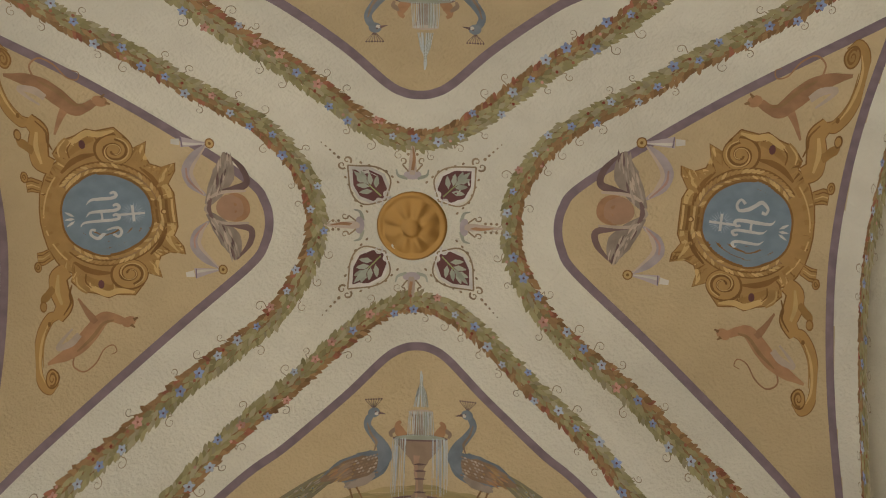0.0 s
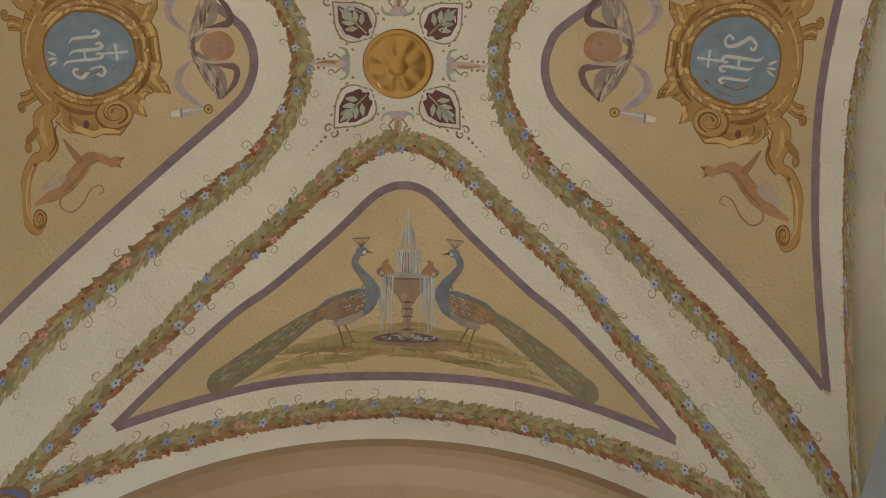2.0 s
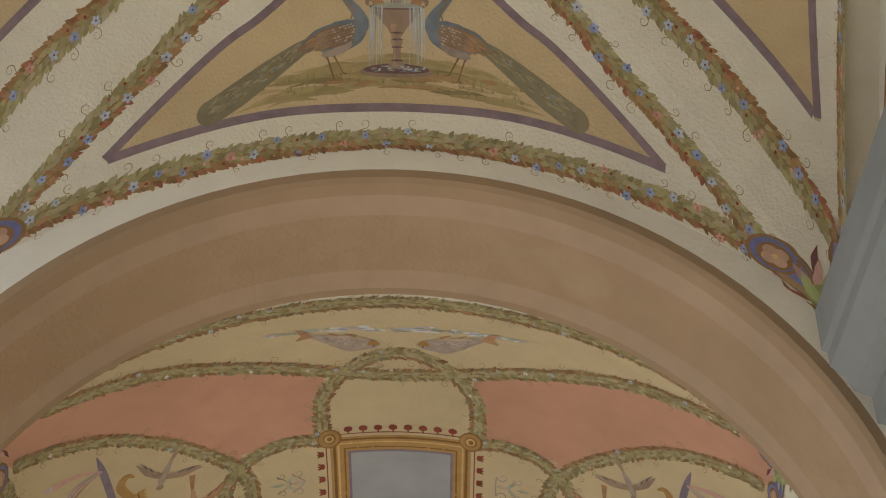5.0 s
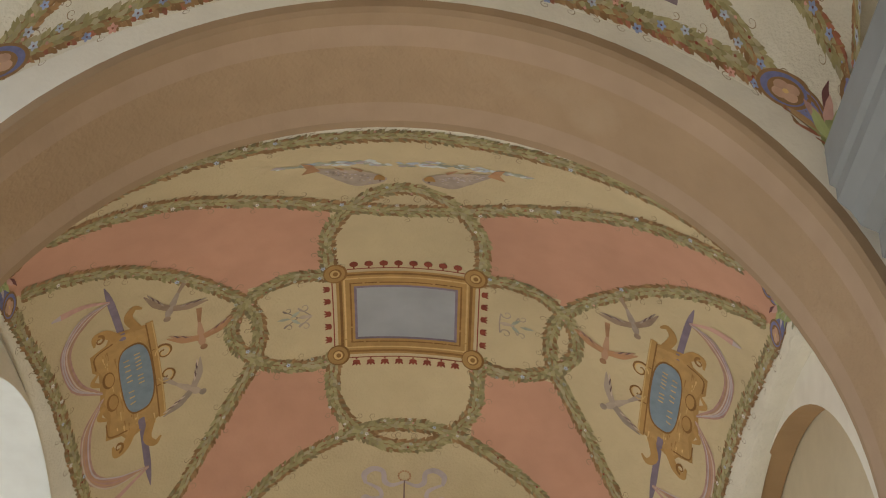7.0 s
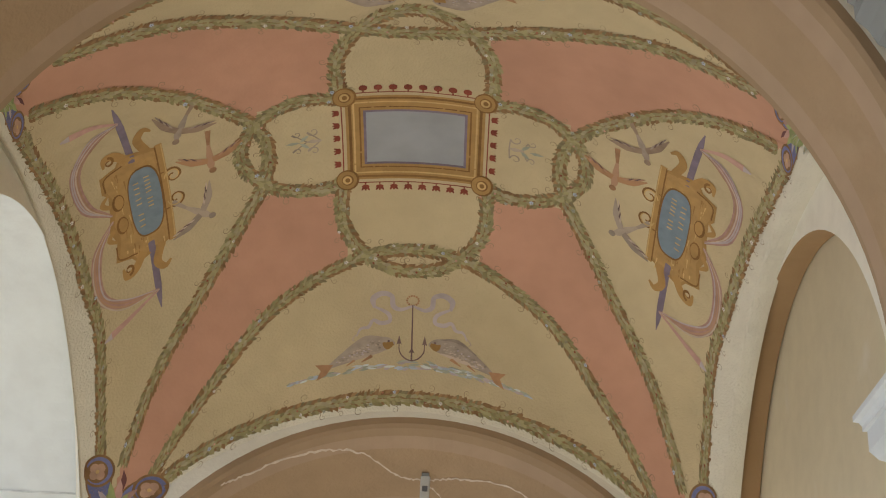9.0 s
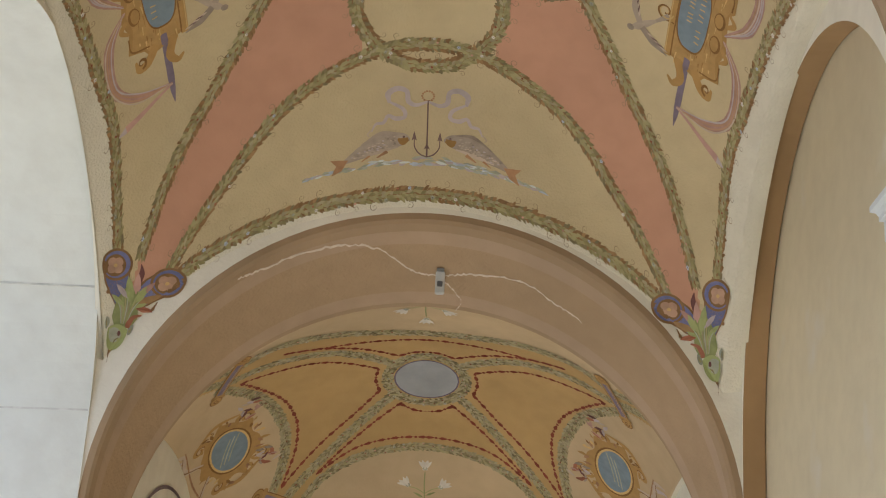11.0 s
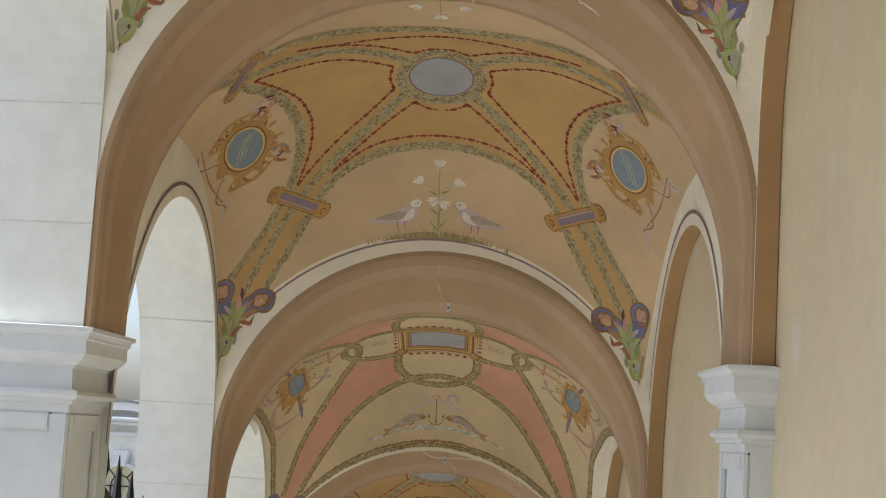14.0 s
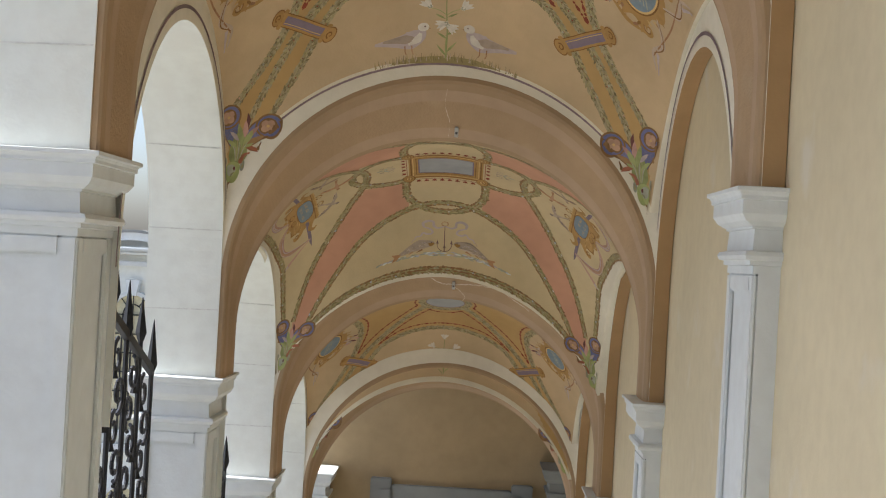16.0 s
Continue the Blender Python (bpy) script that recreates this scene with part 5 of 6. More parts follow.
def tablet(b, parent, sx):
    """Gilt tablet with a blue field, a spear behind it, drapery and birds."""
    P = Paint(b, (sx * 1.195, -0.075), 0, 0.001, mirror=sx < 0)
    r = P.rng
    P.stroke([(30, -560), (22, -440), (0, 0), (-22, 440), (-30, 560)], [6, 34, 30, 34, 4], DUSK, 0)
    P.poly([(-110, -250), (60, -292), (90, -250), (170, -236), (176, -150), (150, -120), (160, -20), (178, 60), (150, 130), (170, 226), (90, 250), (60, 292), (-110, 250), (-100, 0)], GILT, 1)
    P.poly([(-98, -236), (60, -270), (84, -240), (150, -226), (152, -150), (120, -60), (150, 40), (128, 120), (150, 216), (84, 240), (60, 270), (-98, 236)], SIENNA_G, 1.6)
    for n in range(90):
        y, x = r.uniform(-230, 230), r.uniform(-90, 120)
        P.stroke([(x, y), (x + r.uniform(-6, 6), y + r.uniform(30, 70))], [8, 2], r.choice((GILT_M, GILT, SIENNA_G, GILT_L)), 1.8, steps=2)
    P.stroke([(-112, -262), (-112, 0), (-112, 262)], 34, GILT, 2, steps=8)
    P.stroke([(-96, -255), (-96, 0), (-96, 255)], 7, GILT_D, 3, steps=8)
    P.stroke([(-124, -255), (-124, 0), (-124, 255)], 6, GILT_L, 3, steps=8)
    for q in (1, -1):
        P.scroll(-150, q * 62, 46, 0, q * 1.3, 15, GILT_D, 2, tail=(-112, q * 120))
        P.scroll(-150, q * 62, 40, 0, q * 1.2, 6, GILT_L, 3)
        P.stroke([(-60, q * 250), (-30, q * 330), (-64, q * 372), (-96, q * 352)], [40, 42, 28, 10], GILT, 2)
        P.stroke([(30, q * 250), (80, q * 310), (128, q * 320), (140, q * 276)], [40, 44, 32, 10], GILT, 2)
        P.scroll(112, q * 296, 26, 90 * q, q * 1.1, 12, GILT_D, 3)
        P.stroke([(150, q * 60), (186, q * 96), (150, q * 130)], [20, 26, 12], GILT, 2)
        P.oval(112, q * 62, 30, 44, GILT_D, 3)
        P.oval(108, q * 62, 22, 36, GILT, 4)
        P.stroke([(60, q * 240), (150, q * 220), (158, q * 150)], 7, GILT_D, 3)
        # drapery hung from the spear
        a = (26 if q < 0 else -26, q * 470)
        P.stroke([a, (150, q * 440), (270, q * 330), (262, q * 140), (150, q * 12)], [12, 34, 56, 58, 12], DRAPE_P, 1)
        for o in (-14, -4, 8, 18):
            P.stroke([a, (150 + o, q * (440 + o)), (270 + o, q * 330), (262 + o, q * 140), (150, q * 12)], [3, 6, 8, 7, 3], r.choice((FUR_L, DRAPE, SKIN)), 2)
        P.stroke([a, (130, q * 520), (238, q * 540)], [8, 22, 34], DRAPE_P, 1)
        P.stroke([(236, q * 540), (280, q * 546)], [30, 8], DRAPE, 2, steps=2)
    oval = [(74 * math.copysign(abs(math.cos(t)) ** 0.7, math.cos(t)) - 14, 176 * math.copysign(abs(math.sin(t)) ** 0.7, math.sin(t))) for t in (2 * math.pi * j / 40 for j in range(40))]
    P.poly([(p * 1.08, q * 1.05) for p, q in oval], GILT_D, 4)
    P.poly(oval, DISC, 5)
    for row, (q0, q1) in ((-34, (-120, 40)), (18, (-110, 120))):     # worn lettering as plain bars
        n = 9
        for j in range(n):
            q = q0 + (q1 - q0) * j / (n - 1)
            if j != 5:
                P.stroke([(row - 12, q), (row + 14, q + r.uniform(-4, 4))], 6, GILT_L, 6, steps=1)
    # birds
    for x, y, a, m1, m2 in ((-320, -70, 90, SKIN, FUR), (-215, -290, 60, WING, MARBLE), (-250, 190, 140, FUR_L, WING)):
        c, s = 1.35 * math.cos(radians(a)), 1.35 * math.sin(radians(a))
        pt = lambda p, q: (x + c * p - s * q, y + s * p + c * q)
        P.stroke([pt(-70, 0), pt(-20, 0), pt(20, 0), pt(44, 4)], [10, 30, 34, 14], m1, 2)
        P.oval(*pt(46, 4), 17, 15, m2, 3, n=10)
        for w in (1, -1):
            P.stroke([pt(4, w * 8), pt(-10, w * 60), pt(-40, w * 110)], [30, 34, 5], m2, 3)
            for j in range(5):
                P.leaf(*pt(-14 - 6 * j, w * (40 + 12 * j)), radians(a) + w * 2.2, 46, 10, (m1, WING_D)[j % 2], 4)
        P.stroke([pt(-60, 0), pt(-120, 6)], [14, 26], m2, 2, steps=2)
    P.done("painted_tablet", parent, "painted gilt tablet with blue field, pink drapery and birds")


# ---- third and fifth bays: oval, doves and lilies, medallions ----
def bay3_garlands(b, parent):
    kw = dict(width=0.062, flowers=0.06, tendrils=False, blur=True)
    P = Paint(b, (0.1, 0.1)).set_out((0, -0.06))
    garland(P, [(0.232 * math.cos(a), 0.245 * math.sin(a)) for a in (2 * math.pi * j / 20 for j in range(21))], **kw)
    P.oval(0, 0, 0.186, 0.195, PANEL_FLAT, 3, n=40)
    P.stroke([(0.188 * math.cos(a), 0.197 * math.sin(a)) for a in (2 * math.pi * j / 20 for j in range(21))], 0.009, DUSK, 4)
    P.done("painted_oval", parent, "painted grey oval ringed by a leaf garland")
    for sx in (1, -1):
        for name, pts, at in (
                ("along the rib", [(0.19, 0.10), (0.40, 0.33), (0.607, 0.53), (0.85, 0.725), (0.93, 0.79), (1.15, 0.985), (1.36, 1.14), (1.46, 1.2)], 0.1),
                ("along the rib", [(0.19, -0.22), (0.38, -0.37), (0.565, -0.48), (0.90, -0.60), (1.10, -0.65), (1.2, -0.74), (1.4, -0.95), (1.5, -1.1)], 0.2),
                ("round the field", [(1.22, -0.68), (1.10, -0.47), (1.0, -0.28), (0.93, -0.10), (0.885, 0.1), (0.87, 0.25), (0.90, 0.45), (0.965, 0.62), (1.06, 0.75), (1.2, 0.86), (1.38, 0.93), (1.55, 0.965)], 0.3)):
            P = Paint(b, (0.2 * sx, at)).set_out()
            garland(P, [(sx * s, y) for s, y in pts], **kw)
            P.done("painted_garland", parent, "blurred grey-green painted garland " + name)
    for half in ([(0.0, 0.60), (0.22, 0.61), (0.445, 0.645), (0.66, 0.73), (0.80, 0.87), (0.97, 1.08), (1.10, 1.19), (1.23, 1.29)],
                 [(0.0, -0.585), (0.28, -0.62), (0.55, -0.71), (0.845, -0.80), (1.09, -0.79), (1.3, -1.0)]):
        P = Paint(b, (0.2, half[0][1])).set_out()
        garland(P, [(-s, y) for s, y in reversed(half[1:])] + half, **kw)
        P.done("painted_garland", parent, "blurred grey-green painted garland round the field")
    for sg in (1, -1):
        P = Paint(b, (0.3, 0.9 * sg)).set_out()
        e = sg * (BAYS[b][1] - 0.02)
        line(P, [(-1.22, e), (-0.9, e), (0, e), (0.9, e), (1.22, e)], 0.016)
        P.done("painted_border", parent, "thin dull purple painted border line")


def bead_line(P, pts):
    """A string of long and short beads."""
    path = spline(pts, 10)
    for j, ((x, y), a) in enumerate(zip(*along(path, 0.042))):
        if j % 2:
            P.oval(x, y, 0.010, 0.010, BRICKRED, 1, n=7)
        else:
            P.leaf(x, y, a, 0.058, 0.027, BRICKRED, 1)
    P.stroke([tuple(p) for p in path], 0.003, BRICKRED, 0.5, smooth=False)


def beads(b, parent):
    for k, sx in ((0, 1), (1, -1)):
        for at, strings in (
                (0.1, ([(0, 0.515), (0.22, 0.52), (0.44, 0.555), (0.68, 0.67)], [(0.68, 0.67), (0.43, 0.455), (0.16, 0.20)], [(0.16, 0.20), (0.08, 0.26), (0, 0.28)])),
                (0.2, ([(0, -0.50), (0.28, -0.51), (0.56, -0.56), (0.80, -0.66)], [(0.80, -0.66), (0.45, -0.49), (0.16, -0.31)], [(0.16, -0.31), (0.08, -0.345), (0, -0.355)])),
                (0.3, ([(0.92, 0.66), (0.82, 0.42), (0.79, 0.2), (0.81, 0.05), (0.86, -0.12), (0.98, -0.36), (1.08, -0.56)], [(0.92, 0.66), (0.66, 0.44), (0.44, 0.25), (0.28, 0.06)],
                       [(0.28, 0.06), (0.30, -0.06), (0.28, -0.18)], [(0.28, -0.18), (0.58, -0.37), (0.86, -0.47), (1.08, -0.56)]))):
            P = Paint(b, (0.1 * k, at)).set_out()
            for pts in strings:
                bead_line(P, [(sx * s, y) for s, y in pts])
            P.done("painted_bead_line", parent, "dark red painted string of beads")


def clasp(b, parent, sx, sy):
    at, way = ((sx * 0.925, 0.785), (0.37, 0.37)) if sy > 0 else ((sx * 1.13, -0.715), (0.20, 0.16))
    across = math.degrees(math.atan2(sy * way[0], -sx * way[1] * 1.0))
    P = Paint(b, at).set_out(at, across, 0.001 if sy > 0 else 0.0008)
    P.stroke([(-240, 0), (0, 0), (240, 0)], 96, GILT_D, 8, steps=8)
    P.stroke([(-235, 0), (0, 0), (235, 0)], 84, GILT, 9, steps=8)
    for m in (1, -1):
        P.oval(m * 240, 0, 46, 58, GILT_D, 9)
        P.oval(m * 240, 0, 38, 50, GILT, 10)
        P.scroll(m * 240, 0, 26, 90, 1.1, 10, GILT_D, 11)
        P.oval(m * 200, 52, 20, 16, GILT, 9, n=10)
        P.oval(m * 200, -52, 20, 16, GILT, 9, n=10)
    P.stroke([(-175, 0), (0, 0), (175, 0)], 56, DUSK, 11, steps=8)
    P.stroke([(-170, 18), (0, 18), (170, 18)], 5, GILT_L, 12, steps=8)
    P.done("painted_clasp", parent, "painted gilt clasp with a violet field over the rib")


def medallion(b, parent, sx):
    P = Paint(b, (sx * 1.25, 0.05), 0, 0.00108, mirror=sx < 0)
    even = P.place
    P.place = lambda p, q: even(p * 1.12 - q * 0.15, q * 0.95)
    r = P.rng
    P.poly([((175 + 20 * math.cos(5 * t) + 12 * math.sin(9 * t)) * math.cos(t), (268 + 26 * math.cos(7 * t) + 14 * math.sin(11 * t)) * math.sin(t)) for t in (2 * math.pi * j / 72 for j in range(72))], GILT, 1)
    for j in range(40):
        t = r.uniform(0, 6.28)
        f = r.uniform(0.98, 1.25)
        P.leaf(165 * f * math.cos(t), 250 * f * math.sin(t), t + r.uniform(-1, 1), r.uniform(30, 60), r.uniform(14, 26), r.choice((GILT, GILT_D, GILT_L, GILT, FUR)), 2)
    P.oval(0, 0, 128, 206, GILT_D, 3, n=32)
    P.oval(0, 0, 118, 194, GILT_L, 4, n=32)
    P.oval(0, 0, 106, 178, DISC, 5, n=32)
    for o in (-24, 4, 30):
        P.stroke([(-60 + o, -90), (0 + o, 0), (50 + o, 90)], 9, SAGE, 6)
    for q in (1, -1):
        P.scroll(-150, q * 200, 56, 0, q * 1.2, 24, GILT, 3)
        P.scroll(-150, q * 200, 40, 0, q * 1.1, 8, GILT_D, 4)
        P.scroll(130, q * 226, 50, 180, -q * 1.2, 22, GILT, 3)
        P.scroll(130, q * 226, 34, 180, -q * 1.1, 8, GILT_D, 4)
        P.stroke([(-130, q * 262), (0, q * 318), (120, q * 276)], [12, 36, 12], GILT, 2)
        for j in range(12):
            P.leaf(r.uniform(-240, -120), q * r.uniform(170, 330), r.uniform(0, 6), 62, 24, r.choice((DRAPE_P, DRAPE, WING, RUST, WINE, FUR_L)), 4)
        P.stroke([(150, q * 70), (250, q * 190), (210, q * 330), (270, q * 420)], [16, 40, 30, 12], FUR_L, 1)
        P.stroke([(160, q * 70), (260, q * 200), (216, q * 330)], [5, 9, 4], GILT_D, 2)
        P.stroke([(240, q * 300), (300, q * 430)], [26, 8], DRAPE, 2, steps=3)
    P.stroke([(190, -350), (250, 0), (220, 350)], [8, 12, 8], FUR, 1)
    P.done("painted_medallion", parent, "painted blue oval medallion in a gilt scroll frame")


def doves(b, parent, sy):
    P = Paint(b, (0.0, sy * 1.312), 0, 0.00124, flip=sy > 0)
    r = P.rng
    for j in range(150):
        x = r.uniform(-390, 390)
        P.stroke([(x, -18 + r.uniform(-8, 18) - abs(x) * 0.02), (x + r.uniform(-9, 9), 4 + r.uniform(0, 34) - abs(x) * 0.05)], [5, 1], r.choice((GRASS, GRASS_D, GRASS_D, FUR_L)), 2, steps=1)
    P.poly([(-300, -22), (-160, 4), (0, 8), (160, 4), (300, -22), (120, -34), (-120, -34)], GRASS_D, 1.5)
    P.stroke([(0, -10), (4, 150), (-2, 300), (0, 400)], [9, 7, 6, 5], ACANTHUS, 2)
    for x, y, a, ln in ((-22, 40, 2.2, 90), (24, 60, 0.9, 90), (-20, 130, 2.5, 70), (22, 150, 0.6, 70), (-30, 250, 2.6, 60), (30, 260, 0.5, 60), (0, 60, 1.6, 110)):
        P.leaf(x, y, a, ln, 13, ACANTHUS, 2)
    for x, y, a in ((0, 430, 90), (-90, 320, 130), (88, 316, 50), (-8, 205, 200), (12, 190, 330)):
        for o in (-38, -16, 16, 38):
            P.leaf(x + 14 * math.cos(radians(a + o)), y + 14 * math.sin(radians(a + o)), radians(a + o), 74, 26, WHITE, 3 + (abs(o) < 20))
        P.oval(x - 6 * math.cos(radians(a)), y - 6 * math.sin(radians(a)), 12, 12, SAGE, 5, n=8)
    for m in (1, -1):
        P.stroke([(0, 260), (m * 40, 290), (m * 80, 305)], [5, 4, 3], ACANTHUS, 2)
        P.stroke([(m * 118, 172), (m * 140, 140), (m * 190, 110), (m * 260, 108), (m * 372, 116)], [30, 82, 112, 62, 16], DRAPE, 3)
        P.stroke([(m * 150, 116), (m * 210, 118), (m * 330, 122)], [10, 56, 12], WING, 4)
        P.stroke([(m * 132, 150), (m * 150, 112), (m * 196, 84)], [16, 46, 12], WHITE, 4)
        P.oval(m * 118, 186, 30, 26, WHITE, 4, n=14)
        P.oval(m * 110, 190, 5, 5, WING_D, 6, n=6)
        P.stroke([(m * 98, 180), (m * 80, 176)], [8, 2], FUR, 4, steps=1)
        for o in (0, 36):
            P.stroke([(m * (178 + o), 78), (m * (176 + o), 40), (m * (168 + o), 24)], [6, 5, 4], FUR, 4)
    P.done("painted_doves", parent, "two painted white doves beside a lily")


for b in (1, 3):
    v = VAULTS[b]
    bay2_garlands(b, v, b == 1), panel_frame_painted(b, v)
    for sgn in (1, -1):
        anchor_fishes(b, v, sgn), tablet(b, v, sgn)
for b in (2, 4):
    v = VAULTS[b]
    bay3_garlands(b, v), beads(b, v)
    for sgn in (1, -1):
        doves(b, v, sgn), medallion(b, v, sgn)
        for sgy in (1, -1):
            clasp(b, v, sgn, sgy)
for b in (1, 2, 3, 4):
    for sgx in (1, -1):
        if b % 2:
            bracket(b, VAULTS[b], sgx, 1, (1.56, 0.98), (1.26, 1.25))
            bracket(b, VAULTS[b], sgx, -1, (1.60, 0.86), (1.48, 1.06), 1.0)
        else:
            bracket(b, VAULTS[b], sgx, 1, (1.575, 0.97), (1.235, 1.325))
            bracket(b, VAULTS[b], sgx, -1, (1.57, 1.10), (1.42, 1.30), 1.0)


# ---- painted lines round the side arches of the third and fifth bays ----
def ring_line(parent, at, mid, zc, r, w, mat):
    """A flat painted arc on a side wall, over the upper half of a circle."""
    verts, faces = [], []
    for j in range(61):
        a = math.pi * j / 60
        for d in (-w / 2, w / 2):
            p, z = mid + (r + d) * math.cos(a), zc + (r + d) * math.sin(a)
            verts.append((at, p, z))
        if j:
            faces.append((2 * j - 2, 2 * j - 1, 2 * j + 1, 2 * j))
    part("painted_line", tri_mesh("painted_line", verts, faces, [mat]), parent, "dull purple painted line")


for b in (2, 4):
    for left in (True, False):
        yc, r, zs = opening(b)
        ring_line(SIDES[b, left], -1.331 if left else 1.356, yc, zs, r + 0.07, 0.02, PURPLE)

# ---- cracks and the small device under the second arch ----
def on_soffit(i, deg, t, r):
    """A place under arch i: the angle round it, the share of its depth, the radius."""
    return (AXIS + r * math.cos(radians(deg)), A_NEAR[i] + (A_FAR[i] - A_NEAR[i]) * t, A_Z[i] - A_DIP[i] * t + r * math.sin(radians(deg)))


def crack(i, pts, width, seed):
    rng = random.Random(seed)
    path = spline(pts, 14)
    verts, faces = [], []
    for j, (a, t) in enumerate(path):
        w = width * rng.uniform(0.25, 0.9) / 0.55
        t += rng.uniform(-0.011, 0.011)
        verts += [on_soffit(i, a, t - w / 2, 1.307), on_soffit(i, a, t + w / 2, 1.307)]
        if j:
            faces.append((2 * j - 2, 2 * j - 1, 2 * j + 1, 2 * j))
    part("filled_crack", tri_mesh("filled_crack", verts, faces, [CRACK]), ARCHES[i], "pale filled crack in the plaster")


for i, seed in ((2, 3), (4, 9)):
    crack(i, [(128, 0.04), (122, 0.09), (109, 0.13), (100, 0.25), (93, 0.53), (88, 0.57)], 0.018, seed)
    crack(i, [(87, 0.57), (82, 0.51), (71, 0.43), (64, 0.50), (58, 0.53)], 0.016, seed + 1)
    crack(i, [(87, 0.62), (84.5, 0.75), (83.3, 0.85), (84.4, 0.96)], 0.016, seed + 2)
crack(3, [(90.5, 0.07), (91, 0.34), (89.6, 0.63), (90, 0.91)], 0.02, 21)


def detector(i, t, size=1.0):
    x, yy, z = on_soffit(i, 87.6, t, 1.31)
    root = tagged(new("detector"), "small white plastic detector under the arch", "detector", "detectors under the arches")
    root.location, root.scale = (x, yy, z), (size, size, size)
    bm = bmesh.new()
    box(bm, -0.021, 0.021, -0.016, 0.016, -0.108, -0.004, 0.004)
    bm_part("housing", bm, WHITE_PLASTIC, root)
    bm = bmesh.new()
    box(bm, -0.012, 0.012, -0.019, -0.014, -0.078, -0.052, 0.002)
    bm_part("lens", bm, DARK_PLASTIC_SHADE, root, "dark lens")
    bm = bmesh.new()
    box(bm, -0.016, 0.016, -0.03, 0.03, -0.006, 0.004, 0.001)
    bm_part("back_plate", bm, GREY_STONE, root)


WHITE_PLASTIC = paint("white_plastic", (0.62, 0.62, 0.60), 0.05, rough=0.4, per_piece=False)
DARK_PLASTIC_SHADE = paint("dark_plastic_and_shade", (0.12, 0.12, 0.13), 0.1, rough=0.3, per_piece=False)
detector(2, 0.52)
detector(4, 0.5, 0.6)
detector(3, 0.7, 0.6)

# ---- wrought iron gates in the open arches ----
IRON, _n2, _l2, _b2 = material("wrought_iron", 0.5, 0.4)
_b2.inputs["Base Color"].default_value = (0.025, 0.026, 0.03, 1)
_b2.inputs["Metallic"].default_value = 0.4


def bar(bm, a, c, w):
    a, c = Vector(a), Vector(c)
    d = c - a
    r = bmesh.ops.create_cone(bm, cap_ends=True, segments=6, radius1=w, radius2=w, depth=d.length)
    m = Matrix.Translation((a + c) / 2) @ d.to_track_quat("Z", "Y").to_matrix().to_4x4()
    bmesh.ops.transform(bm, matrix=m, verts=r["verts"])


def curl(bm, y, z, r, start, turns, w):
    n = int(abs(turns) * 12)
    last = None
    for j in range(n + 1):
        a = radians(start) + 2 * math.pi * turns * j / n
        f = r * (1 - 0.7 * j / n)
        p = (0, y + f * math.cos(a), z + f * math.sin(a))
        if last:
            bar(bm, last, p, w)
        last = p


def gate(b):
    """A gate whose rails follow the fall of the stair."""
    y0, y1 = A_FAR[b] + 0.06, A_NEAR[b + 1] - 0.62
    root = tagged(new("iron_gate"), "black wrought iron gate with spear tips and scrolls", "gate", "gates of the arcade")
    root.location = (-1.60, 0, 0)
    n = max(int(round((y1 - y0) / 0.31)), 2)
    fall = 0.37
    head = {2: 1.20, 3: 0.06, 4: -1.0}[b] + fall * (7.4 - 6.37)      # the upper rail's height at its upper end

    def at(y):
        return head - fall * (y - y0)
    for drop, w in ((0.0, 0.026), (1.7, 0.02), (3.2, 0.024)):
        v, f = extrude_outline([(y0, at(y0) - drop - w), (y1, at(y1) - drop - w), (y1, at(y1) - drop + w), (y0, at(y0) - drop + w)], "x", -0.016, 0.016)
        part("rail", tri_mesh("rail", v, f, [IRON]), root)
    rng = random.Random(b)
    for j in range(n + 1):
        y = y0 + (y1 - y0) * j / n
        top = at(y) + (0.12 if j % 2 else 0.04)
        bm = bmesh.new()
        bar(bm, (0, y, at(y) - 3.35), (0, y, top), 0.015)
        picket = bm_part("picket", bm, IRON, root)
        bm = bmesh.new()
        h = 0.26 if j % 2 == 0 else 0.2
        r = bmesh.ops.create_cone(bm, cap_ends=True, segments=4, radius1=0.032, radius2=0.002, depth=h)
        bmesh.ops.translate(bm, verts=r["verts"], vec=(0, y, top + h / 2))
        r = bmesh.ops.create_cone(bm, cap_ends=True, segments=4, radius1=0.012, radius2=0.032, depth=0.06)
        bmesh.ops.translate(bm, verts=r["verts"], vec=(0, y, top - 0.03))
        bm_part("spear_tip", bm, IRON, picket)
    for j in range(n):
        y = y0 + (y1 - y0) * (j + 0.5) / n
        bm = bmesh.new()
        for k in range(4):
            z = at(y) - 0.26 - 0.38 * k
            s = 1 if rng.random() < 0.5 else -1
            curl(bm, y - 0.03 * s, z + 0.10, 0.10, 90, 1.1 * s, 0.012)
            curl(bm, y + 0.04 * s, z - 0.10, 0.11, -90, 1.1 * s, 0.012)
            r = bmesh.ops.create_cone(bm, cap_ends=True, segments=4, radius1=0.022, radius2=0.002, depth=0.08)
            bmesh.ops.translate(bm, verts=r["verts"], vec=(0, y - 0.07 * s, z + 0.03))
        bm_part("scroll_work", bm, IRON, root)


for b in (2, 3, 4):
    gate(b)

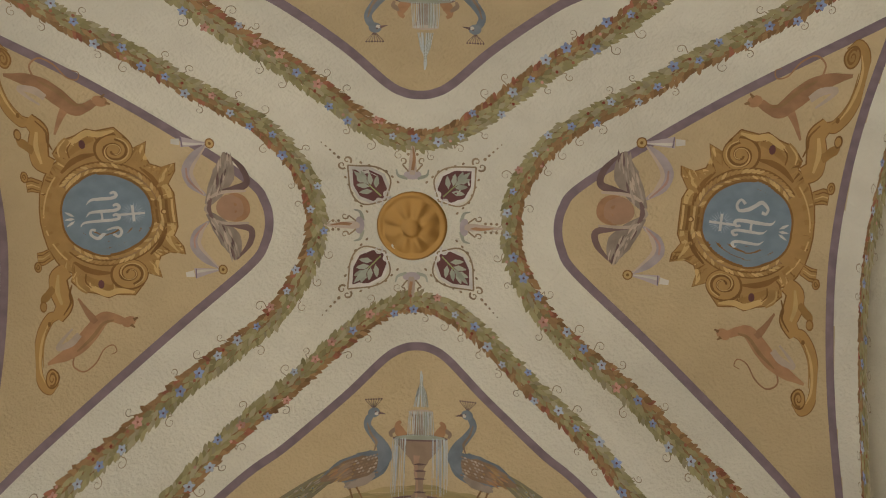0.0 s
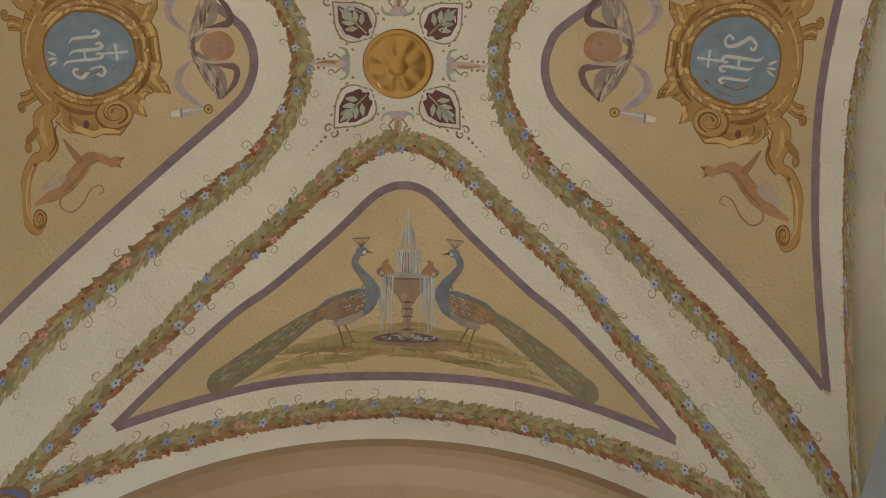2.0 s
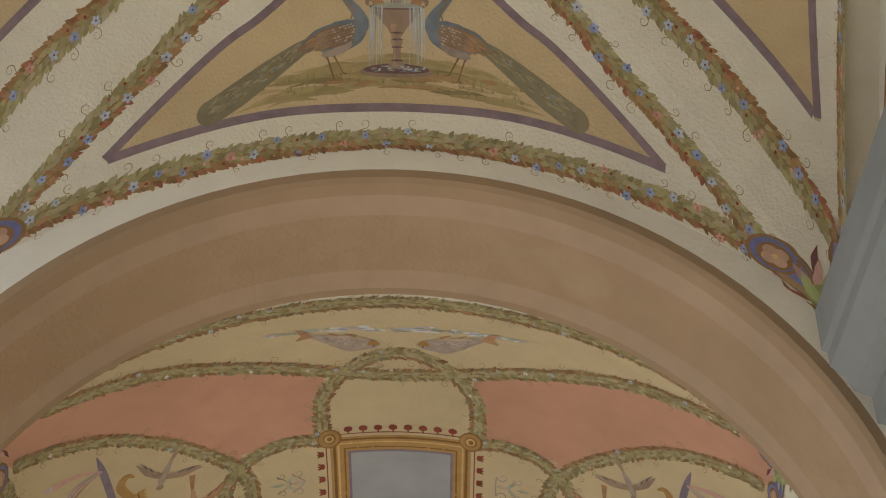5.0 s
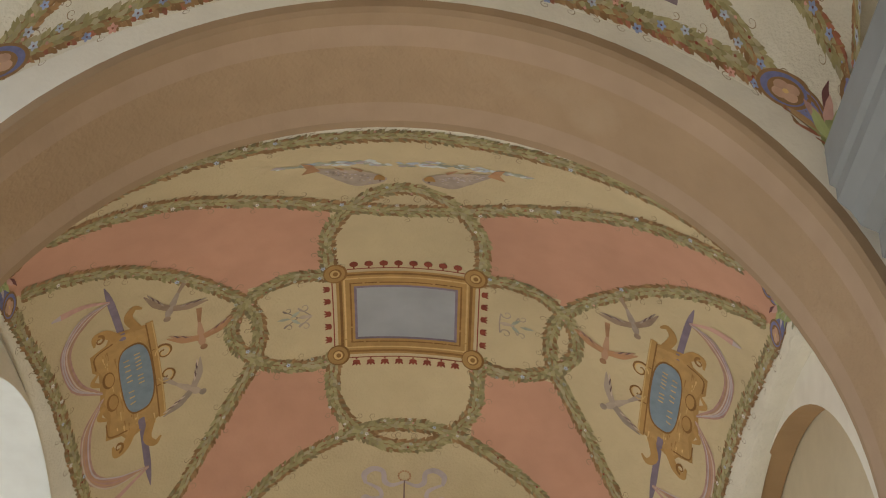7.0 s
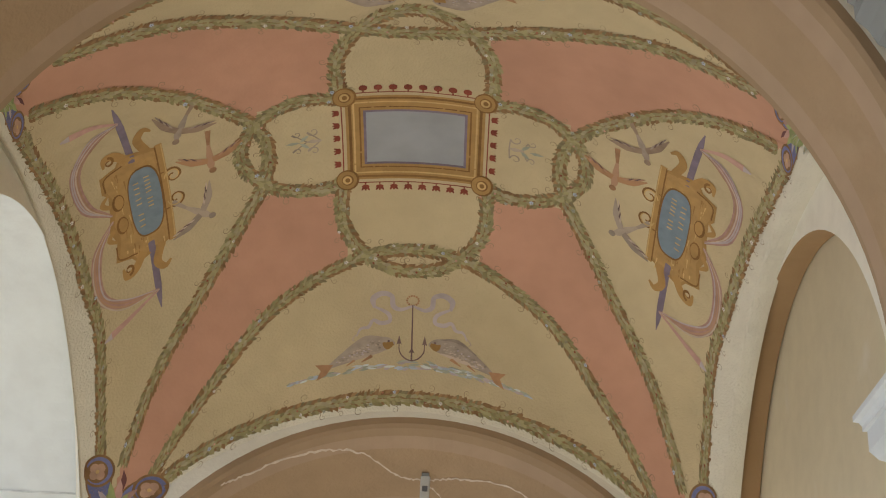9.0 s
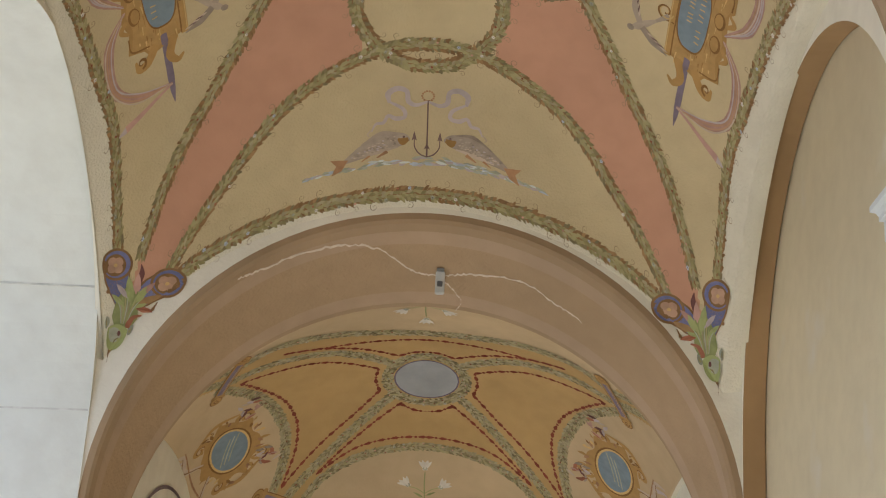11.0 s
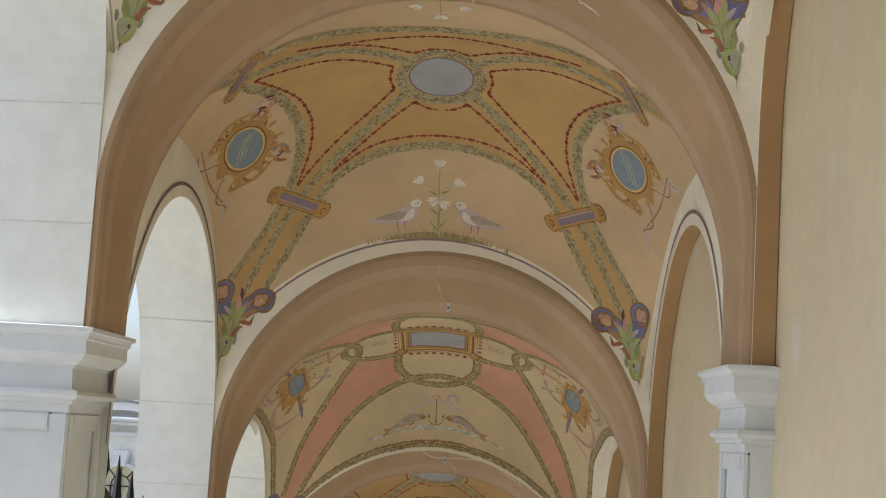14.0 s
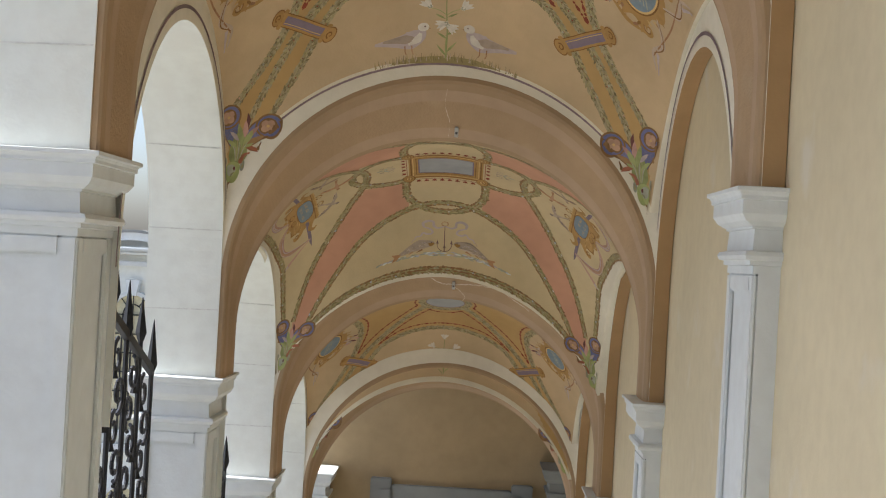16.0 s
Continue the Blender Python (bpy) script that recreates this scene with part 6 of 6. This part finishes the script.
# ---- doorway with cornice on the closed wall of the first bay ----
def side_portal():
    root = tagged(new("door_portal"), "grey painted stone doorway with a deep moulded cornice", "portal")
    y0, y1, head = 0.95, 2.75, 3.98
    # projection from the wall and height below the head
    prof = [(0.0, -0.42), (0.10, -0.40), (0.10, -0.34), (0.13, -0.33), (0.13, -0.26), (0.17, -0.24), (0.19, -0.20), (0.22, -0.17), (0.22, -0.13), (0.235, -0.12), (0.235, 0.0), (0.0, 0.03)]
    pts = [(1.355 - d, head + z) for d, z in prof]
    v, f = extrude_outline(pts, "y", y0, y1)
    part("cornice", tri_mesh("cornice", v, f, [GREY_STONE]), root)
    for a, c in ((y0 + 0.16, y0 + 0.42), (y1 - 0.42, y1 - 0.16)):
        bm = bmesh.new()
        box(bm, 1.30, 1.44, a, c, -1.0, head - 0.41, 0.01)
        bm_part("jamb", bm, GREY_STONE, root)
    bm = bmesh.new()
    box(bm, 1.31, 1.44, y0 + 0.42, y1 - 0.42, head - 0.85, head - 0.41, 0.01)
    bm_part("lintel", bm, GREY_STONE, root)
    bm = bmesh.new()
    box(bm, 1.40, 1.44, y0 + 0.42, y1 - 0.42, -1.0, head - 0.85, 0.004)
    bm_part("door_leaf_or_shade", bm, BROWN, root)


side_portal()

# ---- end wall: doorway and the last pillars ----
def end_portal():
    root = tagged(new("door_portal"), "grey stone doorway with stepped head in the end wall", "portal")
    y, f = 16.5, -6.08
    for x0, x1, z0, z1, t in ((-0.80, -0.56, f, -0.90, 0.10), (0.80, 1.04, f, -0.90, 0.10), (-0.56, 0.80, -1.14, -0.97, 0.10), (-0.68, -0.56, f, -1.02, 0.14), (0.80, 0.92, f, -1.02, 0.14)):
        bm = bmesh.new()
        box(bm, x0, x1, y - t, y, z0, z1, 0.012)
        bm_part("jamb" if z1 > z0 + 1 else "lintel", bm, GREY_STONE, root)
    # a dark sheet stands for the shade inside the open doorway
    bm = bmesh.new()
    box(bm, -0.56, 0.80, y - 0.02, y, f, -1.14)
    bm_part("door_leaf_or_shade", bm, DARK_PLASTIC_SHADE, root, "dark sheet for the shade in the open doorway")


end_portal()
for sx in (-1, 1):
    root = tagged(new("pilaster"), "pilaster beside the end wall, left one light, right one in a shaded grey", "pilaster", "pilasters of the end wall")
    # light from the left is put into the colours: left white, right grey
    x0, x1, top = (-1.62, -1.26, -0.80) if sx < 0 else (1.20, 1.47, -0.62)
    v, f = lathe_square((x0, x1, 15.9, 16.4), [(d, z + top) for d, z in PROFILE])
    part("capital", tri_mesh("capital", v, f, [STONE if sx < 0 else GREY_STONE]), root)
    bm = bmesh.new()
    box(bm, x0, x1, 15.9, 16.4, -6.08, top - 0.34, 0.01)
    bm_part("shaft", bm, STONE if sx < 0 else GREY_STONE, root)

# ---- the building across the court ----
def court_building():
    root = tagged(new("court_building"), "pale plastered building across the court with arched windows", "building")
    y, mid = 30.0, -6.84
    bm = bmesh.new()
    box(bm, -16, -3.4, y + 0.25, y + 8, -6.7, 1.42)
    bm_part("wall", bm, LIME, root)
    for z0, z1, t in ((1.12, 1.22, 0.2), (1.36, 1.44, 0.35), (1.44, 1.52, 0.5), (-2.75, -2.6, 0.25), (-6.7, -6.3, 0.2)):
        bm = bmesh.new()
        box(bm, -16, -3.4, y + 0.25 - t, y + 0.3, z0, z1, 0.03)
        bm_part("cornice", bm, STONE, root)
    # segment gable with its dark roof edge
    for lo, hi, mat, name, t in ((-0.6, -0.16, LIME, "gable", 0.0), (-0.20, -0.04, STONE, "gable_moulding", 0.3), (-0.04, 0.02, GREY_STONE, "roof_edge", 0.36)):
        arc = [(mid + 1.15 * q, 1.86 - 0.33 * q * q) for q in (j / 12 for j in range(-12, 13))]
        v, f = extrude_outline([(p, max(z + lo, 1.44)) for p, z in arc] + [(p, z + hi) for p, z in reversed(arc)], "y", y + 0.2 - t, y + 1.0)
        part(name, tri_mesh(name, v, f, [mat]), root)
    for zb, zs in ((-2.3, 0.12), (-5.8, -3.9)):
        for k in range(-4, 3):
            cx = mid + 1.3 * k
            w = 0.40
            arch = [(cx + w * math.cos(a), zs + w * math.sin(a)) for a in (math.pi * j / 16 for j in range(17))]
            v, f = extrude_outline([(cx + w, zb)] + arch + [(cx - w, zb)], "y", y + 0.18, y + 0.3)
            win = part("window", tri_mesh("window", v, f, [PANE]), root)
            ring = arch + [(cx + (p[0] - cx) * 1.2, zs + (p[1] - zs) * 1.2) for p in reversed(arch)]
            v, f = extrude_outline(ring, "y", y + 0.05, y + 0.28)
            part("window_arch", tri_mesh("window_arch", v, f, [STONE]), win)
            bm = bmesh.new()
            for gx in (-0.2, 0.0, 0.2):
                box(bm, cx + gx - 0.012, cx + gx + 0.012, y + 0.12, y + 0.17, zb, zs + (0.0 if gx else 0.18))
            for gz in np.arange(zb + 0.4, zs + 0.05, 0.4):
                box(bm, cx - w, cx + w, y + 0.12, y + 0.17, gz - 0.012, gz + 0.012)
            for j in range(8):      # fan of the round head
                a, c = math.pi * j / 8, math.pi * (j + 1) / 8
                bar(bm, (cx + 0.2 * math.cos(a), y + 0.15, zs + 0.2 * math.sin(a)), (cx + 0.2 * math.cos(c), y + 0.15, zs + 0.2 * math.sin(c)), 0.012)
            for a in (0.9, 1.57, 2.24):
                bar(bm, (cx + 0.2 * math.cos(a), y + 0.15, zs + 0.2 * math.sin(a)), (cx + w * math.cos(a), y + 0.15, zs + w * math.sin(a)), 0.012)
            bm_part("glazing_bars", bm, IRON, win)
            v, f = extrude_outline([(cx - 0.09, zs + w - 0.01), (cx + 0.09, zs + w - 0.01), (cx + 0.15, zs + w + 0.32), (cx - 0.15, zs + w + 0.32)], "y", y - 0.05, y + 0.2)
            part("keystone", tri_mesh("keystone", v, f, [STONE]), win)
            bm = bmesh.new()
            box(bm, cx - w - 0.1, cx + w + 0.1, y - 0.02, y + 0.28, zb - 0.12, zb, 0.02)
            bm_part("sill", bm, STONE, win)


# the pale yellow of lit glass is put into the panes' colour
PANE = paint("lit_window_pane", (0.62, 0.58, 0.40), 0.1, rough=0.15, per_piece=False)
court_building()
